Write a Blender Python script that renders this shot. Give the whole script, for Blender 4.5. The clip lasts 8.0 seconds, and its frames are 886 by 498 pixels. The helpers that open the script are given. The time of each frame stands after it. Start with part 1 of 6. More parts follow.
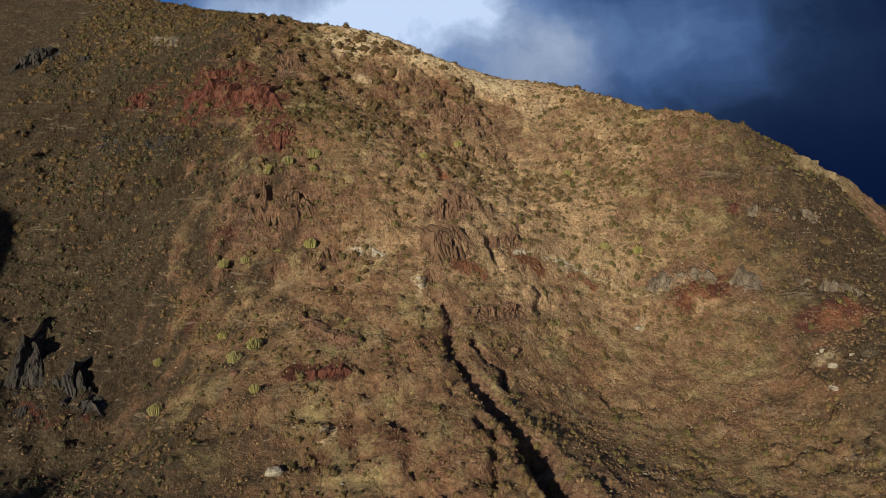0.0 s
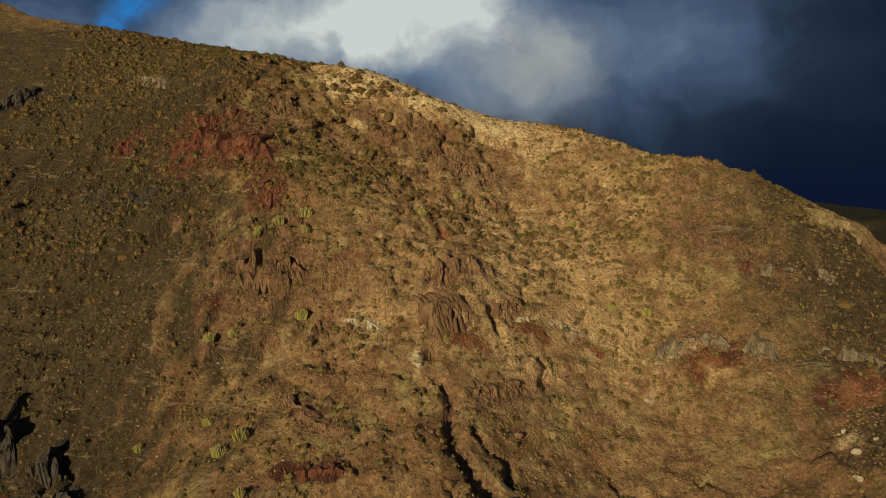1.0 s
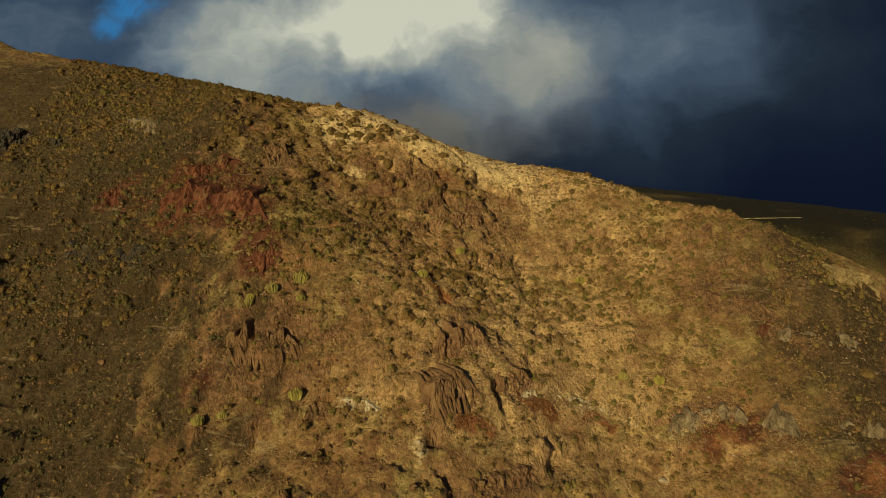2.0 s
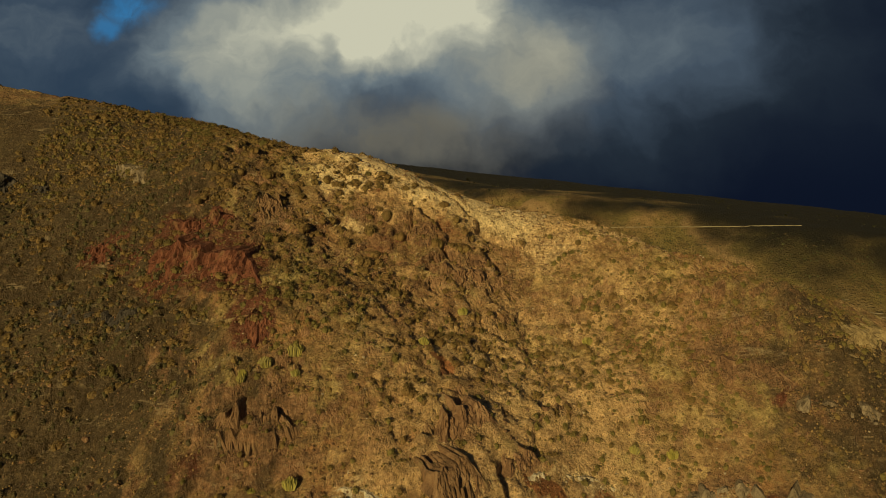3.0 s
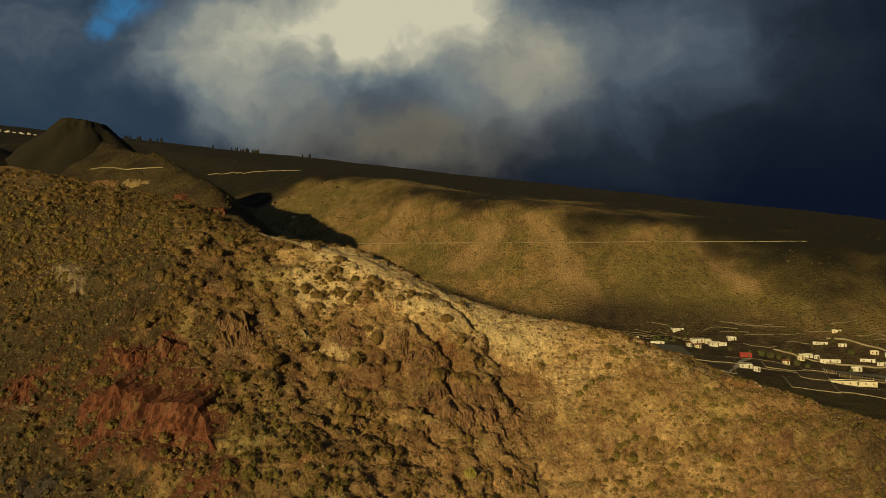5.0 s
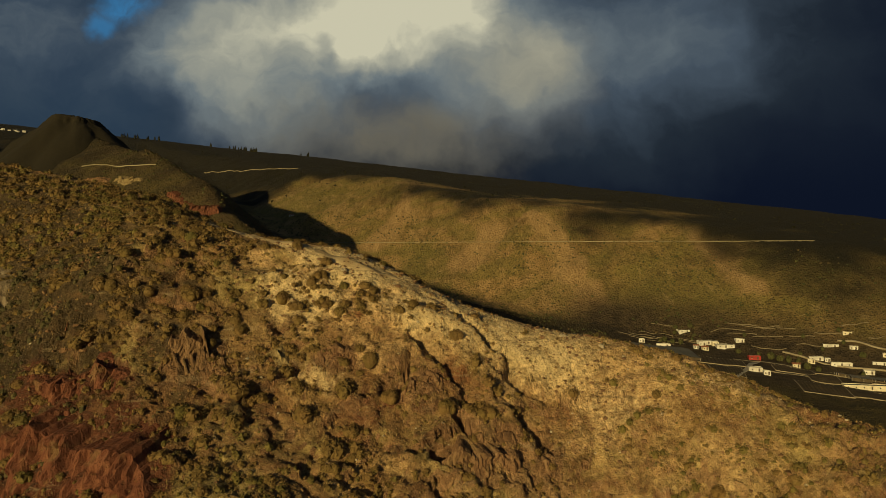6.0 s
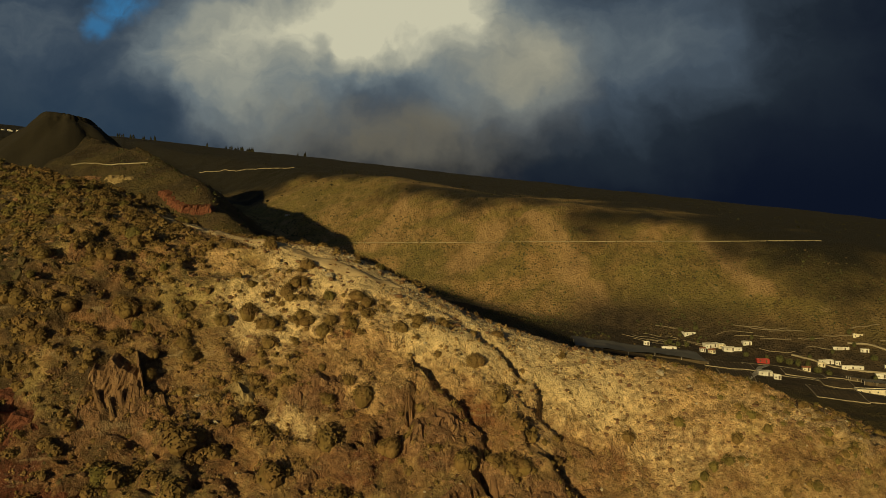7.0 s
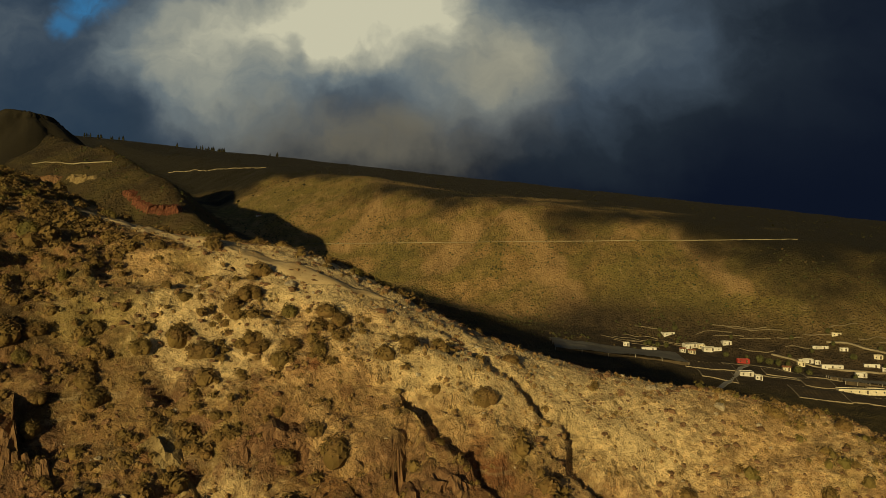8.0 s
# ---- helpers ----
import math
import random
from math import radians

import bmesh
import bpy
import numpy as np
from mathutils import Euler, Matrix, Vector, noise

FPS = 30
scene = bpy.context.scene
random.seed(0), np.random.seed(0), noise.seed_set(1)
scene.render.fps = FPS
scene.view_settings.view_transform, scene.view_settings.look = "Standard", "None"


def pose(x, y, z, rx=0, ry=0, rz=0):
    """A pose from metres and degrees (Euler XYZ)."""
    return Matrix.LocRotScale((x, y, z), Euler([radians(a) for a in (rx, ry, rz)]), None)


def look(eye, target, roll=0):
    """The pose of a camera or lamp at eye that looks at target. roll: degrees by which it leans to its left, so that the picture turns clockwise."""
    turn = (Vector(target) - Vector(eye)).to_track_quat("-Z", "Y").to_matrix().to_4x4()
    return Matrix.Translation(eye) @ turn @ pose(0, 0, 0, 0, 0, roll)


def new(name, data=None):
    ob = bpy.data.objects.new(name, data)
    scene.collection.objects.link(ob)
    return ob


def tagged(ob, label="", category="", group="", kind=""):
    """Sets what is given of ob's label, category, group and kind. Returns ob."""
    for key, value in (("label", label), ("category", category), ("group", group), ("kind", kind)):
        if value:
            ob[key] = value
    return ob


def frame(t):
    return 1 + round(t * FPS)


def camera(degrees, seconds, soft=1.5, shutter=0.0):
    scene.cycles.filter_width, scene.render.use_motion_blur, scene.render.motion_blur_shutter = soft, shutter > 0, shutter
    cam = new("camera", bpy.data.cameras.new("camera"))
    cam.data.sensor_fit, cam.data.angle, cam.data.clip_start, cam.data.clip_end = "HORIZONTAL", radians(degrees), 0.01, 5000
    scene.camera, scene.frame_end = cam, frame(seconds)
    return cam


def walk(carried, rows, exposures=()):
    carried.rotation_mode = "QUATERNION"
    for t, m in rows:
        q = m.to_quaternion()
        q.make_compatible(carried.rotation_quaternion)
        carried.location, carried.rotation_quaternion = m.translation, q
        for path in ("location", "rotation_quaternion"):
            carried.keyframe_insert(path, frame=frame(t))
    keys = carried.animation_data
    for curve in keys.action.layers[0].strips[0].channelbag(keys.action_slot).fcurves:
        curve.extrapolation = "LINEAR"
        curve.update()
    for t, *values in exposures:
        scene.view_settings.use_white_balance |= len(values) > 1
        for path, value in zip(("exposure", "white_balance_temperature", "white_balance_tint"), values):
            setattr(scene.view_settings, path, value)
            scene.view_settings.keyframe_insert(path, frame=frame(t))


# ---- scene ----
cam = camera(62.6, 8.0, soft=0.7)
METRES, EYE, TILT, LEAN, TURN = 90.0, 60.0, 0.0, 0.0, 0.0
ROWS = [
    (0.0, 0.0, 0.0, 0.0, 0.0, 0.0, -0.0),
    (0.5, -0.0009, 0.023, 0.0381, -0.11, 0.09, -0.02),
    (1.0, -0.0018, 0.0461, 0.0761, -0.19, 0.19, -0.03),
    (1.5, -0.0034, 0.0694, 0.1148, -0.25, 0.23, -0.04),
    (3.0, -0.0102, 0.1348, 0.231, -0.44, 0.37, 0.1),
    (3.5, -0.0102, 0.1556, 0.2708, -0.5, 0.31, 0.09),
    (4.0, -0.0103, 0.1895, 0.3103, -0.57, 0.21, 0.03),
    (4.5, -0.012, 0.2485, 0.3499, -0.64, 0.32, -0.05),
    (5.0, -0.0159, 0.3201, 0.3838, -0.74, 0.43, -0.02),
    (6.5, -0.0293, 0.5808, 0.3863, -0.87, 0.35, -0.1),
    (7.0, -0.0354, 0.6625, 0.3865, -1.05, 0.4, -0.04),
    (7.5, -0.0419, 0.7347, 0.3868, -2.02, 0.44, 0.12),
    (8.0, -0.0467, 0.8039, 0.387, -3.08, 0.43, 0.26),
]
EXPOSURES = [(0.0, 0.02, 4450, 19), (0.5, -0.05, 4900, 17), (1.0, -0.13, 5400, 11), (1.5, -0.18, 5800, 5), (3.0, -0.26, 6500, 3), (4.5, -0.27, 6700, 4), (8.0, -0.33, 6800, 3)]
walk(cam, [(t, pose(0, 0, EYE, TILT, LEAN, TURN) @ pose(METRES * x, METRES * y, METRES * z, 90 + pitch, roll, yaw)) for t, x, y, z, yaw, pitch, roll in ROWS], EXPOSURES)

# ---- light: a low warm sun from behind and the left, under broken cloud ----
SUN_FROM = Vector((-0.40, -0.915, 0.0)).normalized()
SUN_HEIGHT = 9.5
sun = new("sun", bpy.data.lights.new("sun", "SUN"))
sun.data.energy, sun.data.angle, sun.data.color = 5.3, radians(0.8), (1.0, 0.75, 0.335)
to_sun = SUN_FROM * math.cos(radians(SUN_HEIGHT)) + Vector((0, 0, math.sin(radians(SUN_HEIGHT))))
sun.matrix_world = look(to_sun * 400, (0, 0, 0))


class Nodes:
    """Short hand for node trees."""

    def __init__(self, tree):
        self.tree = tree
        tree.nodes.clear()

    def add(self, kind, **kw):
        n = self.tree.nodes.new(kind)
        for k, v in kw.items():
            if k == "operation":
                n.operation = v
            elif k == "data_type":
                n.data_type = v
            elif k == "blend_type":
                n.blend_type = v
        return n

    def put(self, socket, value):
        if isinstance(value, bpy.types.NodeSocket):
            self.tree.links.new(value, socket)
        elif value is not None:
            socket.default_value = value

    def math(self, op, a, b=None, c=None, clamp=False):
        n = self.add("ShaderNodeMath", operation=op)
        n.use_clamp = clamp
        for s, v in zip(n.inputs, (a, b, c)):
            self.put(s, v)
        return n.outputs[0]

    def vmath(self, op, a, b=None):
        n = self.add("ShaderNodeVectorMath", operation=op)
        self.put(n.inputs[0], a)
        self.put(n.inputs[1], b)
        return n.outputs["Value"] if op in ("DOT_PRODUCT", "LENGTH", "DISTANCE") else n.outputs["Vector"]

    def mix(self, f, a, b, blend="MIX"):
        n = self.add("ShaderNodeMix", data_type="RGBA", blend_type=blend)
        self.put(n.inputs[0], f)
        self.put(n.inputs[6], a if isinstance(a, bpy.types.NodeSocket) else (*a, 1))
        self.put(n.inputs[7], b if isinstance(b, bpy.types.NodeSocket) else (*b, 1))
        return n.outputs[2]

    def noise(self, vec, scale, detail=4, rough=0.55, dist=0.0):
        n = self.add("ShaderNodeTexNoise")
        self.put(n.inputs["Vector"], vec)
        for k, v in (("Scale", scale), ("Detail", detail), ("Roughness", rough), ("Distortion", dist)):
            n.inputs[k].default_value = v
        return n.outputs["Fac"]

    def add3(self, vec, scale):
        n = self.add("ShaderNodeTexNoise")
        self.put(n.inputs["Vector"], vec)
        n.inputs["Scale"].default_value, n.inputs["Detail"].default_value = scale, 5
        return n.outputs["Color"]

    def value(self, colour):
        n = self.add("ShaderNodeSeparateColor")
        self.put(n.inputs[0], colour)
        return n.outputs[0]

    def grey(self, v):
        n = self.add("ShaderNodeCombineColor")
        for s in n.inputs[:3]:
            self.put(s, v)
        return n.outputs[0]

    def voronoi(self, vec, scale, feature="F1"):
        n = self.add("ShaderNodeTexVoronoi")
        n.feature = feature
        self.put(n.inputs["Vector"], vec)
        n.inputs["Scale"].default_value = scale
        return n.outputs["Distance"], n.outputs["Color"] if feature == "F1" else None

    def span(self, v, a, b, lo=0.0, hi=1.0):
        n = self.add("ShaderNodeMapRange")
        n.interpolation_type = "SMOOTHSTEP"
        self.put(n.inputs[0], v)
        for s, x in zip(n.inputs[1:5], (a, b, lo, hi)):
            self.put(s, x)
        return n.outputs[0]

    def ramp(self, f, *stops):
        n = self.add("ShaderNodeValToRGB")
        e = n.color_ramp.elements
        while len(e) < len(stops):
            e.new(0.5)
        for k, (p, c) in zip(e, stops):
            k.position, k.color = p, (*c, 1)
        self.put(n.inputs[0], f)
        return n.outputs[0]


def sky():
    """Broken cloud: a bright sunlit bank ahead, dark rain cloud to the right, blue between."""
    world = bpy.data.worlds.new("sky")
    scene.world = world
    world.use_nodes = True
    g = Nodes(world.node_tree)
    clear = g.add("ShaderNodeTexSky")
    clear.sky_type, clear.sun_disc = "NISHITA", False
    clear.sun_elevation = radians(SUN_HEIGHT)
    clear.sun_rotation = math.atan2(SUN_FROM.x, SUN_FROM.y)
    d = g.add("ShaderNodeTexCoord").outputs["Generated"]
    sep = g.add("ShaderNodeSeparateXYZ")
    g.put(sep.inputs[0], d)
    across, ahead, up = sep.outputs[0], sep.outputs[1], sep.outputs[2]
    # bearings and slopes of the sky ahead, on a plane one unit away
    depth = g.math("MAXIMUM", ahead, 0.25)
    u, v = g.math("DIVIDE", across, depth), g.math("DIVIDE", up, depth)
    join = g.add("ShaderNodeCombineXYZ")
    g.put(join.inputs[0], u)
    g.put(join.inputs[1], v)
    plane = join.outputs[0]
    half = (0.5, 0.5, 0.5)
    roll = g.vmath("MULTIPLY", g.vmath("SUBTRACT", g.add3(plane, 6.5), half), (0.16, 0.13, 0.0))
    curl = g.vmath("MULTIPLY", g.vmath("SUBTRACT", g.add3(plane, 21.0), half), (0.055, 0.055, 0.0))
    torn = g.vmath("ADD", plane, g.vmath("ADD", roll, curl))
    puffs, wisps = g.noise(torn, 8.5, 8, 0.56, 0.2), g.noise(g.vmath("MULTIPLY", torn, (1.0, 1.9, 1.0)), 4.0, 7, 0.55, 0.3)
    big = g.noise(g.vmath("MULTIPLY", d, (1.0, 1.0, 1.7)), 2.6, 6, 0.52, 0.1)

    def mass(u0, v0, wide, high, inner=0.15, outer=1.3):
        """A cloud mass with a torn outline: 1 in its middle, 0 past its edge."""
        off = g.vmath("MULTIPLY", g.vmath("SUBTRACT", torn, (u0, v0, 0)), (1 / wide, 1 / high, 0))
        return g.span(g.vmath("LENGTH", off), inner, outer, 1.0, 0.0)

    bank = g.math("MULTIPLY", mass(-0.115, 0.265, 0.34, 0.17, 0.3, 1.2), 0.36)
    for u0, v0, wide, high, level in ((-0.015, 0.345, 0.115, 0.085, 0.50), (-0.115, 0.292, 0.085, 0.060, 0.34), (-0.075, 0.345, 0.20, 0.070, 0.26), (-0.265, 0.300, 0.110, 0.070, 0.24),
                                      (0.125, 0.262, 0.075, 0.085, 0.26), (0.22, 0.235, 0.22, 0.17, 0.13), (-0.54, 0.315, 0.14, 0.09, 0.15), (0.34, 0.31, 0.24, 0.12, 0.10), (-0.30, 0.20, 0.17, 0.08, 0.16)):
        bank = g.math("ADD", bank, g.math("MULTIPLY", mass(u0, v0, wide, high), level))
    hollow = g.math("ADD", g.math("MULTIPLY", mass(-0.055, 0.222, 0.115, 0.058, 0.2, 1.2), 0.20), g.math("MULTIPLY", mass(-0.150, 0.283, 0.020, 0.034, 0.1, 1.3), 0.22))
    hollow = g.math("ADD", hollow, g.math("MULTIPLY", mass(-0.375, 0.196, 0.06, 0.045), 0.16))
    bank = g.math("SUBTRACT", bank, hollow)
    tone = g.math("ADD", 1.0, g.math("ADD", g.math("MULTIPLY_ADD", puffs, 1.5, -0.75), g.math("MULTIPLY_ADD", wisps, 0.9, -0.45)))
    bank = g.math("MULTIPLY", g.math("MAXIMUM", bank, 0.0), tone)
    veil = g.math("MULTIPLY", g.span(u, 1.0, 0.0), g.span(v, 0.06, 0.30))
    bank = g.math("ADD", bank, g.math("MULTIPLY", veil, g.math("MULTIPLY_ADD", wisps, 0.36, -0.02)), clamp=True)
    front = g.ramp(bank, (0.0, (0.0050, 0.0085, 0.022)), (0.10, (0.019, 0.028, 0.044)), (0.26, (0.070, 0.097, 0.138)), (0.45, (0.175, 0.212, 0.245)), (0.66, (0.37, 0.375, 0.335)), (1.0, (0.72, 0.68, 0.53)))
    cool = g.math("MULTIPLY", g.span(u, -0.18, -0.44), g.span(bank, 0.42, 0.10))
    front = g.mix(g.math("MULTIPLY", cool, 0.75), front, g.mix(wisps, (0.012, 0.036, 0.088), (0.050, 0.082, 0.125)))
    low = g.math("MULTIPLY", mass(-0.06, 0.160, 0.24, 0.060, 0.1, 1.3), g.span(puffs, 0.25, 0.6, 0.45, 1.0))
    front = g.mix(g.math("MULTIPLY", low, 0.8), front, (0.178, 0.152, 0.108))
    glow = g.math("MULTIPLY", mass(0.13, 0.255, 0.10, 0.085), 0.45)
    front = g.mix(glow, front, (0.30, 0.27, 0.205))
    slot = g.math("MULTIPLY", mass(-0.415, 0.350, 0.050, 0.030, 0.2, 1.2), g.span(puffs, 0.30, 0.55))
    slot = g.math("MAXIMUM", slot, g.math("MULTIPLY", mass(-0.445, 0.322, 0.038, 0.024, 0.2, 1.2), 0.7))
    front = g.mix(g.math("MULTIPLY", slot, 0.9), front, (0.045, 0.24, 0.55))
    around = g.mix(g.span(up, 0.07, 0.34), (0.0035, 0.0065, 0.018), (0.016, 0.027, 0.048))
    around = g.mix(g.math("MULTIPLY", g.span(big, 0.35, 0.75), 0.40), around, (0.042, 0.054, 0.068))
    around = g.mix(g.math("MULTIPLY", g.math("MULTIPLY", g.span(across, -0.05, -0.42), g.span(up, 0.75, 0.10)), 0.8), around, g.mix(wisps, (0.008, 0.036, 0.095), (0.036, 0.075, 0.125)))
    shown = g.math("MULTIPLY", g.span(ahead, 0.45, 0.72), g.span(v, 1.3, 0.6))
    lit = g.mix(shown, around, front)
    clouds = g.add("ShaderNodeBackground")
    g.put(clouds.inputs[0], lit)
    clouds.inputs[1].default_value = 1.0
    open_sky = g.add("ShaderNodeBackground")
    g.put(open_sky.inputs[0], clear.outputs[0])
    open_sky.inputs[1].default_value = 0.06
    gap = g.math("MULTIPLY", g.span(ahead, 0.45, -0.25), g.span(big, 0.42, 0.62))
    mix = g.add("ShaderNodeMixShader")
    g.put(mix.inputs[0], gap)
    g.put(mix.inputs[1], clouds.outputs[0])
    g.put(mix.inputs[2], open_sky.outputs[0])
    out = g.add("ShaderNodeOutputWorld")
    g.put(out.inputs[0], mix.outputs[0])


sky()

from mathutils.bvhtree import BVHTree

# ---- materials ----
def material(name, rough=0.9):
    m = bpy.data.materials.new(name)
    m.use_nodes = True
    g = Nodes(m.node_tree)
    shader = g.add("ShaderNodeBsdfPrincipled")
    shader.inputs["Roughness"].default_value = rough
    shader.inputs["Specular IOR Level"].default_value = 0.25
    g.put(g.add("ShaderNodeOutputMaterial").inputs[0], shader.outputs[0])
    return m, g, shader


def bump(g, shader, height, far, strength=1.0):
    n = g.add("ShaderNodeBump")
    n.inputs["Strength"].default_value, n.inputs["Distance"].default_value = strength, far
    g.put(n.inputs["Height"], height)
    g.put(shader.inputs["Normal"], n.outputs[0])


def place(g):
    return g.add("ShaderNodeNewGeometry").outputs["Position"]


def hillside_material():
    """Dry volcanic soil with straw, scrub, red ash and bare rock, by the zones of the mesh."""
    m, g, sh = material("volcanic_hillside", 0.95)
    p = place(g)
    zone = g.add("ShaderNodeVertexColor")
    zone.layer_name = "zones"
    z = g.add("ShaderNodeSeparateColor")
    g.put(z.inputs[0], zone.outputs[0])
    red, green, rock = z.outputs[0], z.outputs[1], z.outputs[2]
    pale = zone.outputs["Alpha"]
    scree_shade = g.add("ShaderNodeVertexColor")
    scree_shade.layer_name = "scree_shade"
    scree_shade = scree_shade.outputs[0]
    broad, mid = g.noise(p, 0.09, 4, 0.6), g.noise(p, 0.55, 5, 0.6, 0.4)
    fine, grit = g.noise(p, 2.6, 8, 0.72), g.noise(p, 10.0, 5, 0.7)
    soil = g.ramp(mid, (0.28, (0.125, 0.071, 0.032)), (0.5, (0.225, 0.138, 0.062)), (0.72, (0.34, 0.228, 0.105)))
    soil = g.mix(g.math("MULTIPLY", g.span(broad, 0.40, 0.62), 0.75), soil, (0.185, 0.094, 0.048))
    grass = g.noise(g.vmath("ADD", p, (37, 11, 5)), 0.17, 5, 0.62, 0.5)
    soil = g.mix(g.span(grass, 0.50, 0.66, 0.0, 0.75), soil, g.mix(fine, (0.22, 0.172, 0.066), (0.40, 0.320, 0.130)))
    soil = g.mix(g.span(grass, 0.44, 0.32, 0.0, 0.7), soil, g.mix(fine, (0.175, 0.080, 0.034), (0.34, 0.175, 0.075)))
    straw = g.math("MULTIPLY", g.span(fine, 0.44, 0.62), g.span(mid, 0.36, 0.6))
    soil = g.mix(g.math("MULTIPLY", straw, 0.5), soil, (0.36, 0.262, 0.115))
    leafy = g.math("MULTIPLY", g.span(g.noise(p, 1.1, 5, 0.65), 0.50, 0.60), g.span(green, 0.0, 0.9))
    soil = g.mix(g.math("MULTIPLY", leafy, 0.65), soil, g.ramp(fine, (0.3, (0.070, 0.062, 0.022)), (0.7, (0.19, 0.17, 0.055))))
    stone = g.ramp(g.noise(p, 1.4, 6, 0.7, 0.6), (0.3, (0.100, 0.052, 0.028)), (0.55, (0.240, 0.134, 0.072)), (0.75, (0.37, 0.240, 0.140)))
    c = g.mix(g.span(g.math("ADD", rock, g.math("MULTIPLY_ADD", mid, 0.7, -0.35)), 0.30, 0.62), soil, stone)
    light = g.add("ShaderNodeVertexColor")
    light.layer_name = "bare"
    bare = g.span(g.math("ADD", light.outputs[0], g.math("MULTIPLY_ADD", mid, 0.8, -0.4)), 0.15, 0.85)
    c = g.mix(g.math("MULTIPLY", bare, 0.75), c, g.ramp(fine, (0.3, (0.35, 0.220, 0.102)), (0.7, (0.61, 0.425, 0.220))))
    # Dark scree colour that also stands in for shade and edge falloff.
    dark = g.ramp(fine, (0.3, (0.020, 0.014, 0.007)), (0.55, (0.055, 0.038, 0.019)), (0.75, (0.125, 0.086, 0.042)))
    c = g.mix(g.math("MULTIPLY", g.span(g.math("ADD", scree_shade, g.math("MULTIPLY_ADD", mid, 0.9, -0.45)), 0.20, 0.70), 0.95), c, dark)
    ash = g.ramp(fine, (0.3, (0.040, 0.015, 0.009)), (0.55, (0.100, 0.036, 0.020)), (0.75, (0.175, 0.070, 0.038)))
    ash = g.mix(g.math("MULTIPLY", g.span(light.outputs[0], 0.15, 0.5), 0.9), ash, g.ramp(fine, (0.3, (0.15, 0.062, 0.025)), (0.7, (0.27, 0.118, 0.050))))
    c = g.mix(g.span(g.math("ADD", red, g.math("MULTIPLY_ADD", mid, 0.8, -0.4)), 0.34, 0.62), c, ash)
    c = g.mix(g.span(g.math("ADD", pale, g.math("MULTIPLY_ADD", fine, 0.9, -0.45)), 0.25, 0.7), c, g.mix(fine, (0.47, 0.350, 0.185), (0.67, 0.520, 0.300)))
    c = g.mix(g.span(grit, 0.58, 0.68, 0.0, 0.6), c, (0.40, 0.33, 0.24))
    clump = g.noise(p, 3.6, 5, 0.65)
    c = g.mix(g.span(clump, 0.58, 0.68, 0.0, 0.6), c, g.mix(mid, (0.050, 0.040, 0.016), (0.085, 0.060, 0.028)))
    c = g.mix(g.span(grit, 0.42, 0.30, 0.0, 0.5), c, (0.060, 0.042, 0.028))
    near_tone = g.voronoi(p, 3.4)[1]
    wide_tone = g.voronoi(g.vmath("ADD", p, g.vmath("MULTIPLY", g.add3(p, 1.5), (0.5, 0.5, 0.5))), 1.25)[1]
    speck = g.math("ADD", g.math("MULTIPLY", g.value(near_tone), 0.55), g.math("MULTIPLY", g.value(wide_tone), 0.30))
    speck = g.math("ADD", 0.68, speck)
    calm = g.span(g.math("MAXIMUM", pale, g.math("MULTIPLY", light.outputs[0], 0.55)), 0.5, 0.95)
    c = g.mix(g.math("MULTIPLY_ADD", calm, -0.7, 1.0), c, g.grey(speck), "MULTIPLY")
    layer = g.noise(g.vmath("MULTIPLY", p, (0.22, 0.22, 1.3)), 1.0, 6, 0.65, 0.6)
    scar = g.math("MULTIPLY", g.span(layer, 0.57, 0.63), g.span(mid, 0.45, 0.62))
    c = g.mix(g.math("MULTIPLY", scar, 0.38), c, (0.42, 0.33, 0.21))
    c = g.mix(g.math("MULTIPLY", g.span(layer, 0.43, 0.38), g.span(mid, 0.4, 0.6, 0.1, 0.5)), c, (0.050, 0.036, 0.024))
    g.put(sh.inputs["Base Color"], c)
    lumps = g.voronoi(g.vmath("MULTIPLY", p, (1.2, 1.0, 0.9)), 1.7)[0]
    h = g.math("ADD", g.math("MULTIPLY", fine, 0.6), g.math("ADD", g.math("MULTIPLY", g.math("ADD", grit, g.value(near_tone)), 0.20), g.math("MULTIPLY", clump, 0.4)))
    h = g.math("ADD", h, g.math("MULTIPLY", g.math("MULTIPLY", lumps, mid), -0.5))
    crag = g.noise(g.vmath("MULTIPLY", p, (1.0, 1.0, 0.55)), 1.3, 8, 0.62, 0.3)
    h = g.math("ADD", h, g.math("MULTIPLY", g.math("ABSOLUTE", g.math("MULTIPLY_ADD", crag, 2.0, -1.0)), g.math("MULTIPLY", g.span(rock, 0.1, 0.6), 1.6)))
    bump(g, sh, h, 0.4, 1.0)
    return m


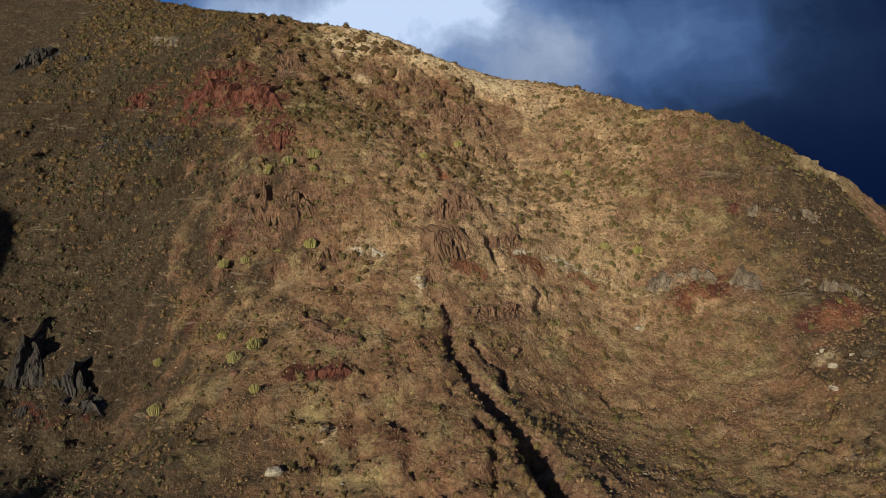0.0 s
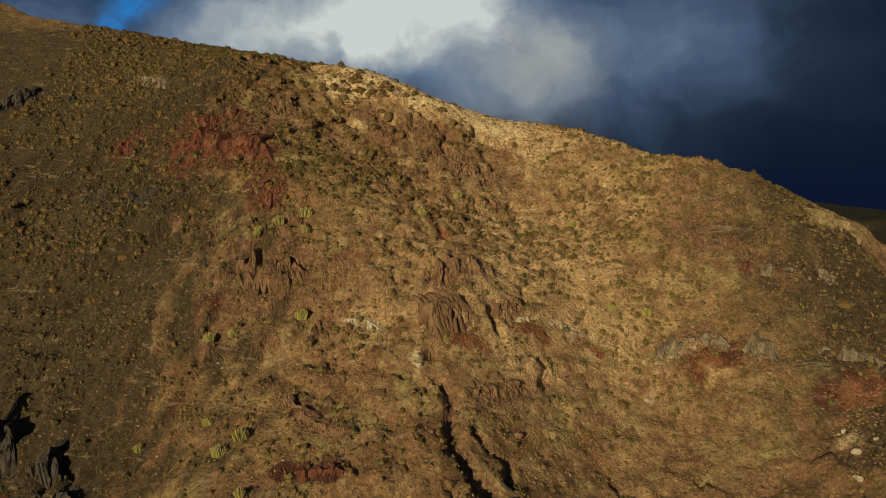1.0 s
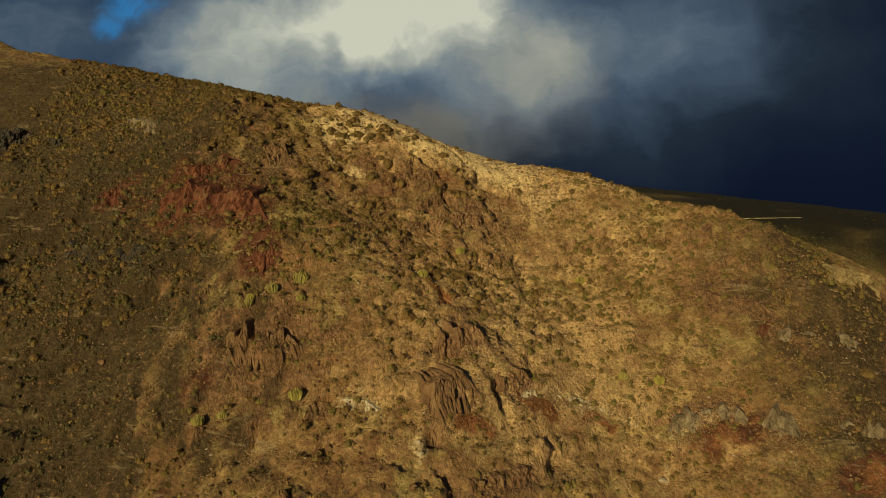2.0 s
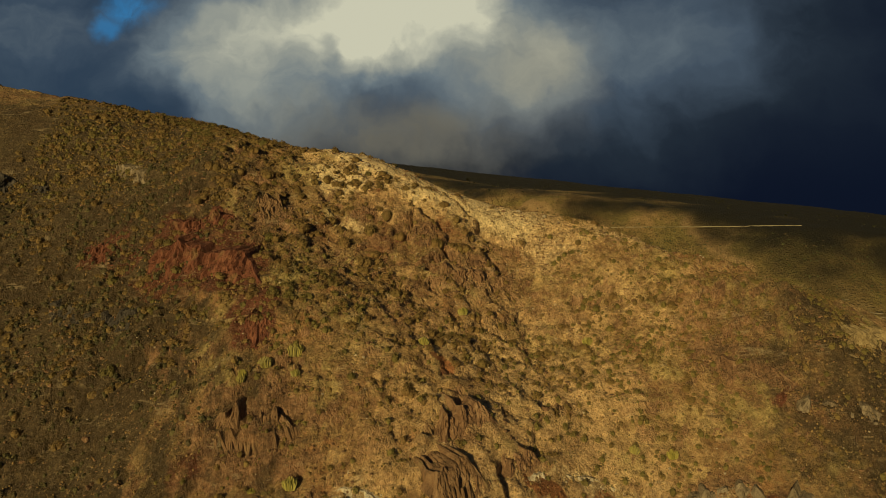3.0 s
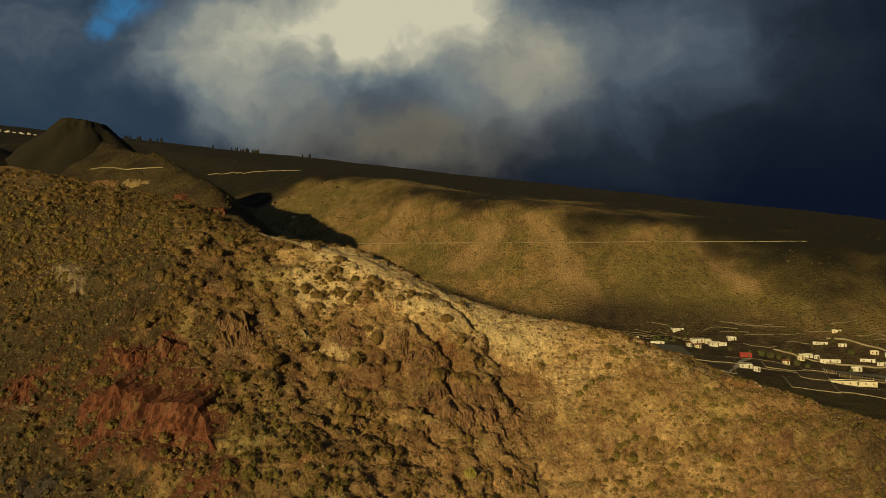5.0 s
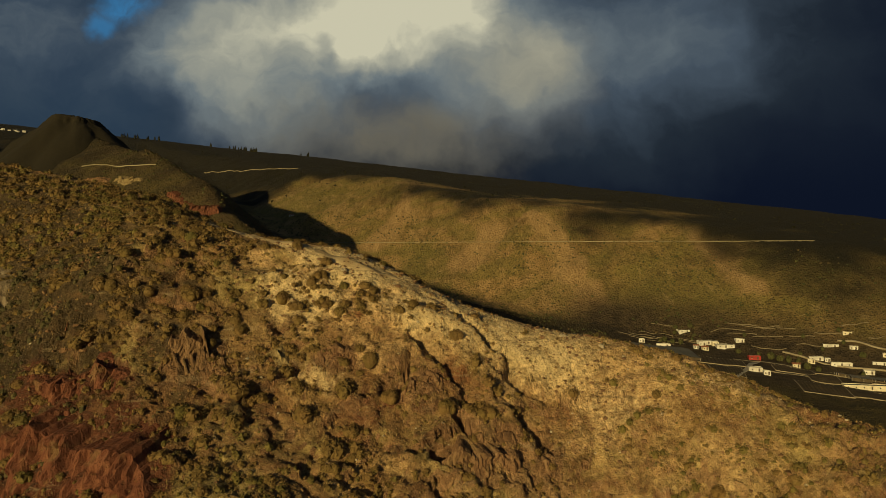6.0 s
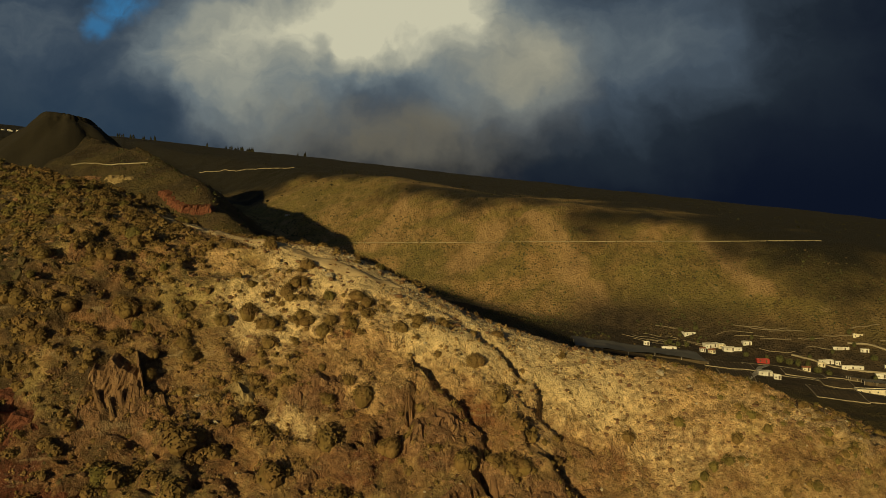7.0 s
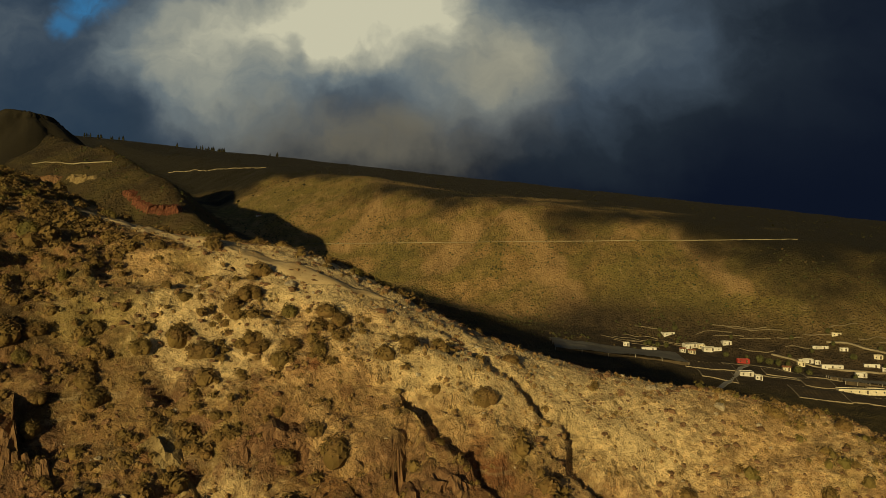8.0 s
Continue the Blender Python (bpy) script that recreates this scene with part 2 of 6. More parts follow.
def far_material():
    """Far slopes: scrub dots over brown soil, cloud shade put into the colour above, greener in the hollows."""
    m, g, sh = material("far_slope", 0.95)
    p = place(g)
    zone = g.add("ShaderNodeVertexColor")
    zone.layer_name = "zones"
    z = g.add("ShaderNodeSeparateColor")
    g.put(z.inputs[0], zone.outputs[0])
    wall, green, field = z.outputs[0], z.outputs[1], z.outputs[2]
    slide = zone.outputs["Alpha"]
    streak = g.noise(g.vmath("MULTIPLY", p, (1.0, 0.16, 0.10)), 0.05, 7, 0.66)
    mid, fine = g.noise(p, 0.03, 6, 0.6), g.noise(p, 0.34, 7, 0.75)
    dots, tone = g.voronoi(g.vmath("ADD", p, g.vmath("MULTIPLY", g.add3(p, 0.5), (3.0, 3.0, 3.0))), 0.42)
    soil = g.ramp(streak, (0.3, (0.21, 0.128, 0.052)), (0.5, (0.34, 0.215, 0.092)), (0.7, (0.46, 0.300, 0.140)))
    soil = g.mix(g.span(mid, 0.43, 0.58, 0.0, 0.8), soil, (0.225, 0.172, 0.056))
    soil = g.mix(g.math("MULTIPLY", green, 0.75), soil, g.ramp(fine, (0.3, (0.085, 0.076, 0.022)), (0.7, (0.24, 0.200, 0.062))))
    soil = g.mix(g.math("MULTIPLY", g.math("MULTIPLY", g.span(dots, 0.48, 0.25), g.span(g.value(tone), 0.35, 0.6)), 0.6), soil, (0.045, 0.042, 0.018))
    patch = g.noise(g.vmath("MULTIPLY", p, (1.0, 0.5, 0.5)), 0.11, 8, 0.7, 0.5)
    soil = g.mix(g.span(patch, 0.50, 0.40, 0.0, 0.45), soil, (0.085, 0.068, 0.022))
    soil = g.mix(g.span(patch, 0.58, 0.66, 0.0, 0.5), soil, (0.42, 0.30, 0.15))
    soil = g.mix(g.span(fine, 0.60, 0.70, 0.0, 0.6), soil, (0.40, 0.31, 0.19))
    slip = g.ramp(g.noise(g.vmath("MULTIPLY", p, (1.0, 0.22, 0.22)), 0.16, 6, 0.65), (0.3, (0.30, 0.190, 0.088)), (0.7, (0.47, 0.310, 0.150)))
    soil = g.mix(g.math("MULTIPLY", slide, g.span(fine, 0.70, 0.45, 0.55, 0.9)), soil, slip)
    # Cloud shade on the upper slope, put into a dark ground colour.
    cloud_shade = g.ramp(fine, (0.3, (0.009, 0.008, 0.005)), (0.7, (0.027, 0.023, 0.012)))
    c = g.mix(g.span(g.math("ADD", wall, g.math("MULTIPLY_ADD", mid, 0.6, -0.3)), 0.10, 0.90), cloud_shade, soil)
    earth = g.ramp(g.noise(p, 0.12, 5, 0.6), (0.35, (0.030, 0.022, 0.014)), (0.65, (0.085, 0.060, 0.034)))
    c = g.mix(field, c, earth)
    g.put(sh.inputs["Base Color"], c)
    h = g.math("ADD", g.math("MULTIPLY", g.span(dots, 0.5, 0.1), 0.5), g.math("MULTIPLY", fine, 0.9))
    bump(g, sh, h, 2.8, 1.0)
    return m


def leaf_material(name, low, high, dry):
    m, g, sh = material(name, 0.8)
    isle = g.add("ShaderNodeNewGeometry").outputs["Random Per Island"]
    one = g.add("ShaderNodeObjectInfo").outputs["Random"]
    c = g.mix(isle, low, high)
    c = g.mix(g.span(g.noise(place(g), 0.8, 3), 0.45, 0.68, 0.0, 0.75), c, dry)
    c = g.mix(g.math("MULTIPLY", one, 0.45), c, dry)
    g.put(sh.inputs["Base Color"], c)
    return m


def rock_material(name, dark, mid, light, streaks=1.0, dust=0.4):
    m, g, sh = material(name, 0.92)
    p = place(g)
    up = g.vmath("MULTIPLY", p, (1.0, 1.0, 0.30))
    run, fine = g.noise(up, 1.3, 6, 0.65, 0.4), g.noise(p, 5.5, 5, 0.65)
    c = g.ramp(run, (0.28, dark), (0.52, mid), (0.75, light))
    c = g.mix(g.span(fine, 0.55, 0.75, 0.0, 0.5), c, light)
    c = g.mix(g.span(fine, 0.44, 0.28, 0.0, 0.6), c, dark)
    c = g.mix(g.math("MULTIPLY", g.span(g.noise(p, 0.5, 3), 0.55, 0.7), dust), c, (0.21, 0.15, 0.07))
    g.put(sh.inputs["Base Color"], c)
    h = g.math("ADD", g.math("MULTIPLY", g.noise(up, 2.4, 5, 0.6), streaks), g.math("MULTIPLY", fine, 0.4))
    bump(g, sh, h, 0.3, 0.9)
    return m


HILLSIDE, FAR_SLOPE = hillside_material(), far_material()
SCRUB_LEAF = leaf_material("scrub_leaves", (0.090, 0.062, 0.020), (0.165, 0.116, 0.038), (0.155, 0.092, 0.036))
TUFT_LEAF = leaf_material("dry_tuft_leaves", (0.135, 0.086, 0.035), (0.270, 0.180, 0.076), (0.22, 0.128, 0.054))
# Darker copy of the scrub leaves, with the left slope's shade put in.
SHADED_SCRUB_LEAF = leaf_material("shaded_scrub_leaves", (0.040, 0.036, 0.015), (0.092, 0.078, 0.030), (0.080, 0.058, 0.028))
GREEN_LEAF = leaf_material("green_scrub_leaves", (0.068, 0.058, 0.016), (0.140, 0.114, 0.032), (0.125, 0.088, 0.030))
SPURGE_LEAF = leaf_material("spurge_stems", (0.16, 0.15, 0.030), (0.34, 0.29, 0.065), (0.26, 0.22, 0.09))
BARK = rock_material("bark", (0.05, 0.035, 0.025), (0.10, 0.07, 0.05), (0.16, 0.12, 0.09))
BROWN_ROCK = rock_material("brown_basalt", (0.055, 0.031, 0.019), (0.175, 0.098, 0.053), (0.30, 0.195, 0.112))
RED_ROCK = rock_material("red_scoria", (0.040, 0.015, 0.010), (0.128, 0.046, 0.027), (0.215, 0.092, 0.054))
DARK_ROCK = rock_material("dark_basalt", (0.020, 0.017, 0.016), (0.050, 0.042, 0.036), (0.095, 0.078, 0.062), 1.0, 0.08)
OCHRE_ROCK = rock_material("ochre_rock", (0.11, 0.075, 0.038), (0.23, 0.17, 0.085), (0.36, 0.29, 0.16))
GREY_ROCK = rock_material("grey_basalt", (0.062, 0.048, 0.033), (0.175, 0.135, 0.090), (0.30, 0.245, 0.170))
PALE_ROCK = rock_material("pale_tuff", (0.23, 0.18, 0.125), (0.40, 0.34, 0.25), (0.56, 0.50, 0.40))


# ---- the ground: one sheet, fine on the hillside, coarse to the horizon ----
WAYS = [f(np.arange(256) / 256 * 2 * np.pi).astype(np.float32) for f in (np.cos, np.sin)]


def gradient_noise(x, y, seed=0):
    x, y = np.asarray(x, np.float32), np.asarray(y, np.float32)
    ix, iy = np.floor(x).astype(np.int32), np.floor(y).astype(np.int32)
    fx, fy = x - ix, y - iy
    u, v = fx * fx * fx * (fx * (fx * 6 - 15) + 10), fy * fy * fy * (fy * (fy * 6 - 15) + 10)

    def corner(i, j):
        h = (ix + i).astype(np.uint32) * np.uint32(374761393) + (iy + j).astype(np.uint32) * np.uint32(668265263) + np.uint32((seed * 974634541) & 0xFFFFFFFF)
        h = (h ^ (h >> np.uint32(13))) * np.uint32(1274126177)
        way = ((h ^ (h >> np.uint32(16))) & np.uint32(255)).astype(np.int32)
        return WAYS[0][way] * (fx - i) + WAYS[1][way] * (fy - j)

    n0, n1 = corner(0, 0), corner(1, 0)
    m0, m1 = corner(0, 1), corner(1, 1)
    a, b = n0 + u * (n1 - n0), m0 + u * (m1 - m0)
    return (a + v * (b - a)) * 1.4


def fbm(x, y, octaves=4, seed=0, gain=0.5, ridged=False):
    total, amp = 0.0, 1.0
    for k in range(octaves):
        n = gradient_noise(x * 2 ** k, y * 2 ** k, seed + 7 * k)
        total = total + amp * (1 - 2 * np.abs(n) if ridged else n)
        amp *= gain
    return total


def blocks(x, y, seed):
    """Cells of broken rock: a random height for each, and how near its edge a point is."""
    x, y = np.asarray(x, np.float32), np.asarray(y, np.float32)
    ix, iy = np.floor(x).astype(np.int32), np.floor(y).astype(np.int32)
    first, second = np.full(x.shape, 9.0, np.float32), np.full(x.shape, 9.0, np.float32)
    height = np.zeros(x.shape, np.float32)
    for i in (-1, 0, 1):
        for j in (-1, 0, 1):
            h = (ix + i).astype(np.uint32) * np.uint32(374761393) + (iy + j).astype(np.uint32) * np.uint32(668265263) + np.uint32(seed * 7919)
            h = (h ^ (h >> np.uint32(13))) * np.uint32(1274126177)
            h = h ^ (h >> np.uint32(16))
            a, b, c = ((h >> np.uint32(q) & np.uint32(255)).astype(np.float32) / 255 for q in (0, 8, 16))
            d = np.hypot(ix + i + a - x, iy + j + b - y)
            near = d < first
            second = np.where(near, first, np.minimum(second, d))
            height = np.where(near, c + (a - 0.5) * (x - ix - i - a) * 1.2 + (b - 0.5) * (y - iy - j - b) * 1.2, height)
            first = np.where(near, d, first)
    return height - 0.5, second - first


def smooth(a, b, v):
    t = np.clip((v - a) / (b - a), 0, 1)
    return t * t * (3 - 2 * t)


def spline_weights(knots, v):
    """Weights of a natural cubic spline through values at the knots."""
    n, h = len(knots), np.diff(knots)
    a, b = np.eye(n), np.zeros((n, n))
    for k in range(1, n - 1):
        a[k, k - 1:k + 2] = h[k - 1], 2 * (h[k - 1] + h[k]), h[k]
        b[k, k - 1:k + 2] = 6 / h[k - 1], -6 / h[k - 1] - 6 / h[k], 6 / h[k]
    c = np.linalg.solve(a, b)
    v = np.clip(v, knots[0], knots[-1])
    k = np.clip(np.searchsorted(knots, v) - 1, 0, n - 2)
    one, t = np.eye(n), (v - knots[k]) / h[k]
    s = 1 - t
    return s[:, None] * one[k] + t[:, None] * one[k + 1] + ((s ** 3 - s)[:, None] * c[k] + (t ** 3 - t)[:, None] * c[k + 1]) * (h[k] ** 2)[:, None] / 6


# Cross sections of the hill, fitted to points and skylines in the camera's view: at each distance across (x), its
# height at eleven distances ahead (y).
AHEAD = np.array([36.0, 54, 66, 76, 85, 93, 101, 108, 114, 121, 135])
ACROSS, FITTED_SECTIONS = [], []


def fitted_section(x, *heights):
    ACROSS.append(x), FITTED_SECTIONS.append(heights)


fitted_section(-80.0, 20.6, 33.3, 42.3, 50.2, 58.1, 66.9, 77.1, 86.0, 92.3, 99.7, 109.8)
fitted_section(-56.0, 23.6, 36.0, 44.8, 51.9, 58.9, 66.4, 75.8, 84.9, 89.6, 98.2, 106.0)
fitted_section(-42.0, 26.3, 37.3, 44.9, 52.6, 59.9, 69.7, 78.8, 88.4, 92.5, 98.5, 103.1)
fitted_section(-30.0, 29.1, 39.5, 43.3, 55.3, 64.7, 75.1, 84.2, 92.8, 96.3, 98.4, 99.2)
fitted_section(-20.0, 31.3, 44.2, 50.6, 59.2, 71.5, 78.3, 83.7, 89.7, 94.4, 96.2, 94.2)
fitted_section(-10.0, 33.1, 44.7, 52.7, 59.2, 70.3, 76.3, 80.5, 87.5, 93.1, 94.7, 93.8)
fitted_section(0.0, 34.9, 45.8, 51.8, 59.8, 66.7, 71.6, 77.8, 85.2, 89.5, 89.7, 88.1)
fitted_section(10.0, 35.7, 43.8, 45.7, 53.2, 61.8, 67.0, 72.2, 80.0, 86.4, 86.0, 84.4)
fitted_section(20.0, 35.3, 40.7, 43.4, 48.2, 56.3, 66.4, 72.8, 80.9, 85.0, 84.1, 82.5)
fitted_section(32.0, 35.2, 40.8, 44.4, 49.5, 58.2, 66.7, 76.7, 80.4, 80.5, 80.8, 76.4)
fitted_section(46.0, 36.9, 43.7, 50.0, 52.7, 59.6, 69.7, 74.7, 76.0, 75.8, 75.0, 67.3)
fitted_section(60.0, 39.7, 45.7, 49.1, 51.5, 54.6, 57.0, 61.8, 68.6, 72.5, 68.7, 59.3)
fitted_section(85.0, 44.1, 45.8, 45.0, 42.3, 39.1, 36.6, 37.3, 40.3, 43.9, 45.7, 42.8)


def along(line, x, y):
    """Distance from a line in plan (left of its way positive), and its height beside the point."""
    best, side, height = np.full(np.broadcast(x, y).shape, 1e9), 0.0, 0.0
    for (ax, ay, az), (bx, by, bz) in zip(line, line[1:]):
        ux, uy = bx - ax, by - ay
        t = np.clip(((x - ax) * ux + (y - ay) * uy) / (ux * ux + uy * uy), 0, 1)
        d = np.hypot(x - ax - t * ux, y - ay - t * uy)
        near = d < best
        best = np.where(near, d, best)
        side = np.where(near, np.sign(ux * (y - ay) - uy * (x - ax)), side)
        height = np.where(near, az + t * (bz - az), height)
    return best, side, height


# Unseen ridge left of the view, added to shade the hillside's left.
SHADE_RIDGE = ((-170, 130, 126), (-132, 72, 108), (-112, 25, 100), (-97, -10, 81), (-88, -45, 66), (-80, -95, 44))


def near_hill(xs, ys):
    z = spline_weights(np.array(ACROSS), xs) @ np.array(FITTED_SECTIONS) @ spline_weights(AHEAD, ys).T
    x, y = xs[:, None], ys[None, :]
    z = z - np.maximum(y - 135, 0) * np.interp(x, [-90, -40, -10, 40], [0.16, 0.34, 0.62, 0.62])
    z = z - np.maximum(36 - y, 0) * 0.62
    z = z - np.maximum(x - 85, 0) * 0.5
    # Out of view the crest is raised until its shadow meets the valley.
    z = z + np.minimum(np.maximum(-74 - x, 0) * 0.35, 66) * smooth(50, 120, y) * smooth(330, 150, y)
    d, _, crest = along(SHADE_RIDGE, x, y)
    ragged = crest - 1.5 * d + 7 * fbm(x / 17, y / 17, 4, 111, 0.6)
    return np.maximum(z, ragged)


VALLEY = ((-1500, 3400, 640), (-450, 1400, 237), (-190, 900, 122), (0, 690, 58), (200, 560, 24), (330, 470, 6), (650, 250, -26), (1500, -500, -60))


def flank(x, y):
    """The volcano's long slope, falling to the right."""
    return 95 + 0.112 * y - 0.105 * x - 26 * smooth(3800, 800, y) + 9 * fbm(x / 420, y / 420, 4, 31)


SPUR = ((-700, 1150, 265), (-392, 860, 228), (-278, 745, 195), (-198, 655, 159), (-160, 604, 124))


def far_ground(xs, ys):
    x, y = np.broadcast_arrays(xs[:, None], ys[None, :])
    d, side, _ = along(VALLEY, x, y)
    run_s = [a * 0.72 - b * 0.69 for a, b, _ in VALLEY]
    floor = np.interp(x * 0.72 - y * 0.69, run_s, [c for _, _, c in VALLEY])
    ribs = fbm((x * 0.8 - y * 0.55) / 62, (x + y) / 420, 4, 51)
    run = np.maximum(d - 26 - 12 * ribs, 0)
    wall = floor + run * (0.50 + 0.05 * ribs) + 9.0 * ribs * smooth(10, 110, d) + 1.7 * fbm((x * 0.8 - y * 0.55) / 17, (x + y) / 130, 3, 57, 0.55, True) * smooth(20, 90, d)
    top = flank(x, y)
    k = 14.0
    blend = np.clip(0.5 + 0.5 * (top - wall) / k, 0, 1)
    beyond = top + (wall - top) * blend - k * blend * (1 - blend)
    rise = floor + 0.02 * d + 0.35 * np.maximum(d - 150, 0) * smooth(520, 900, y)
    here = np.minimum(rise, top)
    z = np.where(side > 0, beyond, here)
    sd, _, sz = along(SPUR, x, y)
    spur = sz - 0.62 * sd - 0.0008 * sd * sd + 6 * fbm(x / 55, y / 55, 4, 71)
    z = np.maximum(z, spur)
    # Low values dim flank, right end and spur in place of cloud shade.
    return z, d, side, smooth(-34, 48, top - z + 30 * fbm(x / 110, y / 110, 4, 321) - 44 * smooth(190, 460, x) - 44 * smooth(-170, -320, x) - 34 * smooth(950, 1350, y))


def lines(*stops):
    """Grid lines: (from, to, step) stretches, the step growing evenly between them."""
    v = [stops[0][0]]
    for a, b, s, e in stops:
        while v[-1] < b - 1e-6:
            f = (v[-1] - a) / (b - a)
            v.append(min(v[-1] + s * (e / s) ** f, b))
    return np.array(v)


GX = lines((-4700, -700, 500, 14), (-700, -130, 14, 7), (-130, -48, 6, 0.4), (-48, 40, 0.34, 0.33), (40, 72, 0.4, 0.8), (72, 170, 0.7, 6), (170, 700, 6, 10), (700, 4700, 10, 500))
GY = lines((-4700, -60, 500, 15), (-60, 36, 12, 0.9), (36, 92, 0.55, 0.36), (92, 124, 0.27, 0.27), (124, 150, 0.3, 1.2), (150, 480, 1.5, 7), (480, 960, 5.5, 7), (960, 4900, 8, 350))
GX, GY = GX.astype(np.float32), GY.astype(np.float32)

# Gullies and cracks: plan line, half width, depth.
GULLIES = (
    (((1.5, 85.5), (1.1, 82.1), (1.4, 79.9), (1.3, 78.0), (1.7, 76.4)), 0.35, 0.9),
    (((-1.2, 73.3), (-0.7, 72.2), (-1.0, 70.8), (0.3, 70.1), (0.9, 69.1)), 0.5, 1.1),
    (((0.9, 69.1), (0.8, 66.6), (1.3, 64.2), (2.2, 62.8), (3.2, 61.8)), 0.7, 1.4),
    (((3.2, 61.8), (4.5, 60.1), (5.7, 57.2), (6.8, 56.3)), 1.1, 2.6),
    (((6.8, 56.3), (7.7, 53.9), (8.4, 51.5), (9.2, 49.5), (10.1, 47.3)), 1.5, 3.4),
    (((2.8, 57.3), (3.6, 55.3), (4.0, 53.9), (3.8, 51.5), (3.6, 49.9)), 0.4, 1.2),
    (((2.8, 67.5), (3.9, 66.3), (5.3, 65.9), (5.6, 64.0)), 0.45, 1.2),
    (((5.4, 80.7), (5.0, 79.3), (5.6, 78.3)), 0.4, 1.0),
    (((9.0, 85.7), (8.5, 82.6)), 0.3, 0.8),
    (((9.7, 78.2), (10.5, 77.7), (10.0, 76.5)), 0.4, 1.0),
    (((14.7, 72.7), (15.5, 70.6), (16.7, 68.0)), 0.4, 0.7),
    (((-3.9, 109.1), (-3.2, 108.6), (-2.5, 108.0), (-1.5, 107.6), (-0.9, 107.6), (-0.6, 107.1)), 0.45, 1.5),
    (((-3.9, 107.7), (-4.0, 107.0), (-4.5, 106.3), (-4.4, 105.8), (-4.8, 105.2), (-4.9, 104.8)), 0.32, 1.1),
    (((-6.5, 105.9), (-6.2, 105.3), (-5.8, 104.9)), 0.25, 0.7),
    (((-8.5, 108.9), (-8.9, 108.1), (-9.3, 107.6)), 0.35, 1.0),
    (((-0.0, 113.2), (1.4, 112.4), (2.1, 111.8), (3.2, 111.3)), 0.35, 1.0),
    (((4.7, 111.0), (5.2, 110.4), (5.0, 109.7)), 0.6, 1.5),
    (((5.2, 109.3), (6.3, 109.4), (7.4, 109.4), (7.8, 109.0)), 0.35, 0.9),
    (((0.6, 106.3), (0.2, 105.5)), 0.3, 0.7),
    (((-0.6, 104.4), (0.2, 104.2), (0.9, 104.0)), 0.35, 0.9),
    (((5.1, 106.5), (6.0, 106.2), (6.6, 106.2), (7.5, 105.9)), 0.35, 0.9),
    (((-2.0, 101.7), (-1.3, 101.5), (0.1, 101.5)), 0.45, 1.2),
    (((-15.9, 107.9), (-14.9, 107.2), (-13.4, 106.2)), 0.35, 0.8),
)


def gully_field(x, y):
    cut = np.zeros(x.shape, np.float32)
    wx, wy = x + 0.45 * gradient_noise(x / 1.7, y / 1.7, 91), y + 0.45 * gradient_noise(x / 1.7, y / 1.7, 92)
    for line, wide, deep in GULLIES:
        i0, i1 = np.searchsorted(GX, [min(a for a, _ in line) - 4, max(a for a, _ in line) + 4])
        j0, j1 = np.searchsorted(GY, [min(b for _, b in line) - 4, max(b for _, b in line) + 4])
        box = np.s_[i0:i1, j0:j1]
        d, side, _ = along([(a, b, 0) for a, b in line], wx[box], wy[box])
        deep = deep * np.clip(0.75 + (0.8 if deep < 1.4 else 0.35) * gradient_noise(x[box] / 2.3, y[box] / 2.3, 93), 0.15 if deep < 1.4 else 0.6, 1.5)
        cut[box] = np.maximum(cut[box], deep * (1 - smooth(0.25 * wide, 1.5 * wide, d)))
    return cut


# Rock bands on the slope: label, rock, plan line, width of the blocks, height, columns or not.
BANDS = []


def band(label, rock, line, wide, high, columns=False):
    BANDS.append((label, rock, line, wide, high, columns))


band("jagged red scoria cliff standing out of the slope", "red", ((-36.6, 98.6), (-32.9, 96.5), (-28.2, 94.6), (-24.0, 92.6), (-20.2, 91.6)), 1.5, 4.6)
band("slanting dark red ledge beside the scoria cliff", "red", ((-46.0, 102.5), (-43.2, 102.3), (-40.4, 102.4), (-38.4, 102.8)), 1.1, 2.4)
band("low red ledge above the scoria cliff", "red", ((-36.3, 103.2), (-32.3, 100.8), (-29.9, 100.4), (-27.7, 101.0), (-24.8, 100.4)), 1.2, 2.0)
band("dark red rock knoll below the cliff", "red", ((-22.2, 86.4), (-20.2, 85.8), (-17.9, 85.9), (-16.8, 86.0)), 1.0, 3.0)
band("dark layered ledge under green scrub", "dark", ((-48.9, 99.4), (-43.1, 96.7), (-38.4, 94.6), (-32.6, 92.5)), 1.3, 1.6)
band("brown basalt columns in a curved wall", "brown", ((-23.2, 78.9), (-20.9, 78.2), (-18.4, 77.9), (-16.9, 78.1), (-14.9, 78.8), (-13.8, 79.6)), 0.75, 4.0, True)
band("broken rocks above the columns", "brown", ((-19.0, 81.2), (-17.0, 81.3), (-14.7, 81.8)), 0.8, 1.5)
band("slender basalt columns below the crest", "brown", ((-23.9, 101.7), (-22.2, 102.2), (-20.2, 102.6), (-19.1, 103.3)), 0.55, 3.6, True)
band("dark basalt ledge under dry scrub", "dark", ((-65.4, 109.7), (-63.0, 112.3), (-60.5, 114.1), (-58.5, 114.4)), 1.2, 2.6)
band("dark basalt lip among dry scrub", "dark", ((-58.0, 114.4), (-55.7, 113.2), (-54.8, 114.2)), 0.8, 1.4)
band("grey basalt ledge among dry scrub", "grey", ((-47.3, 114.3), (-44.2, 113.0), (-40.4, 108.4)), 0.8, 1.8)
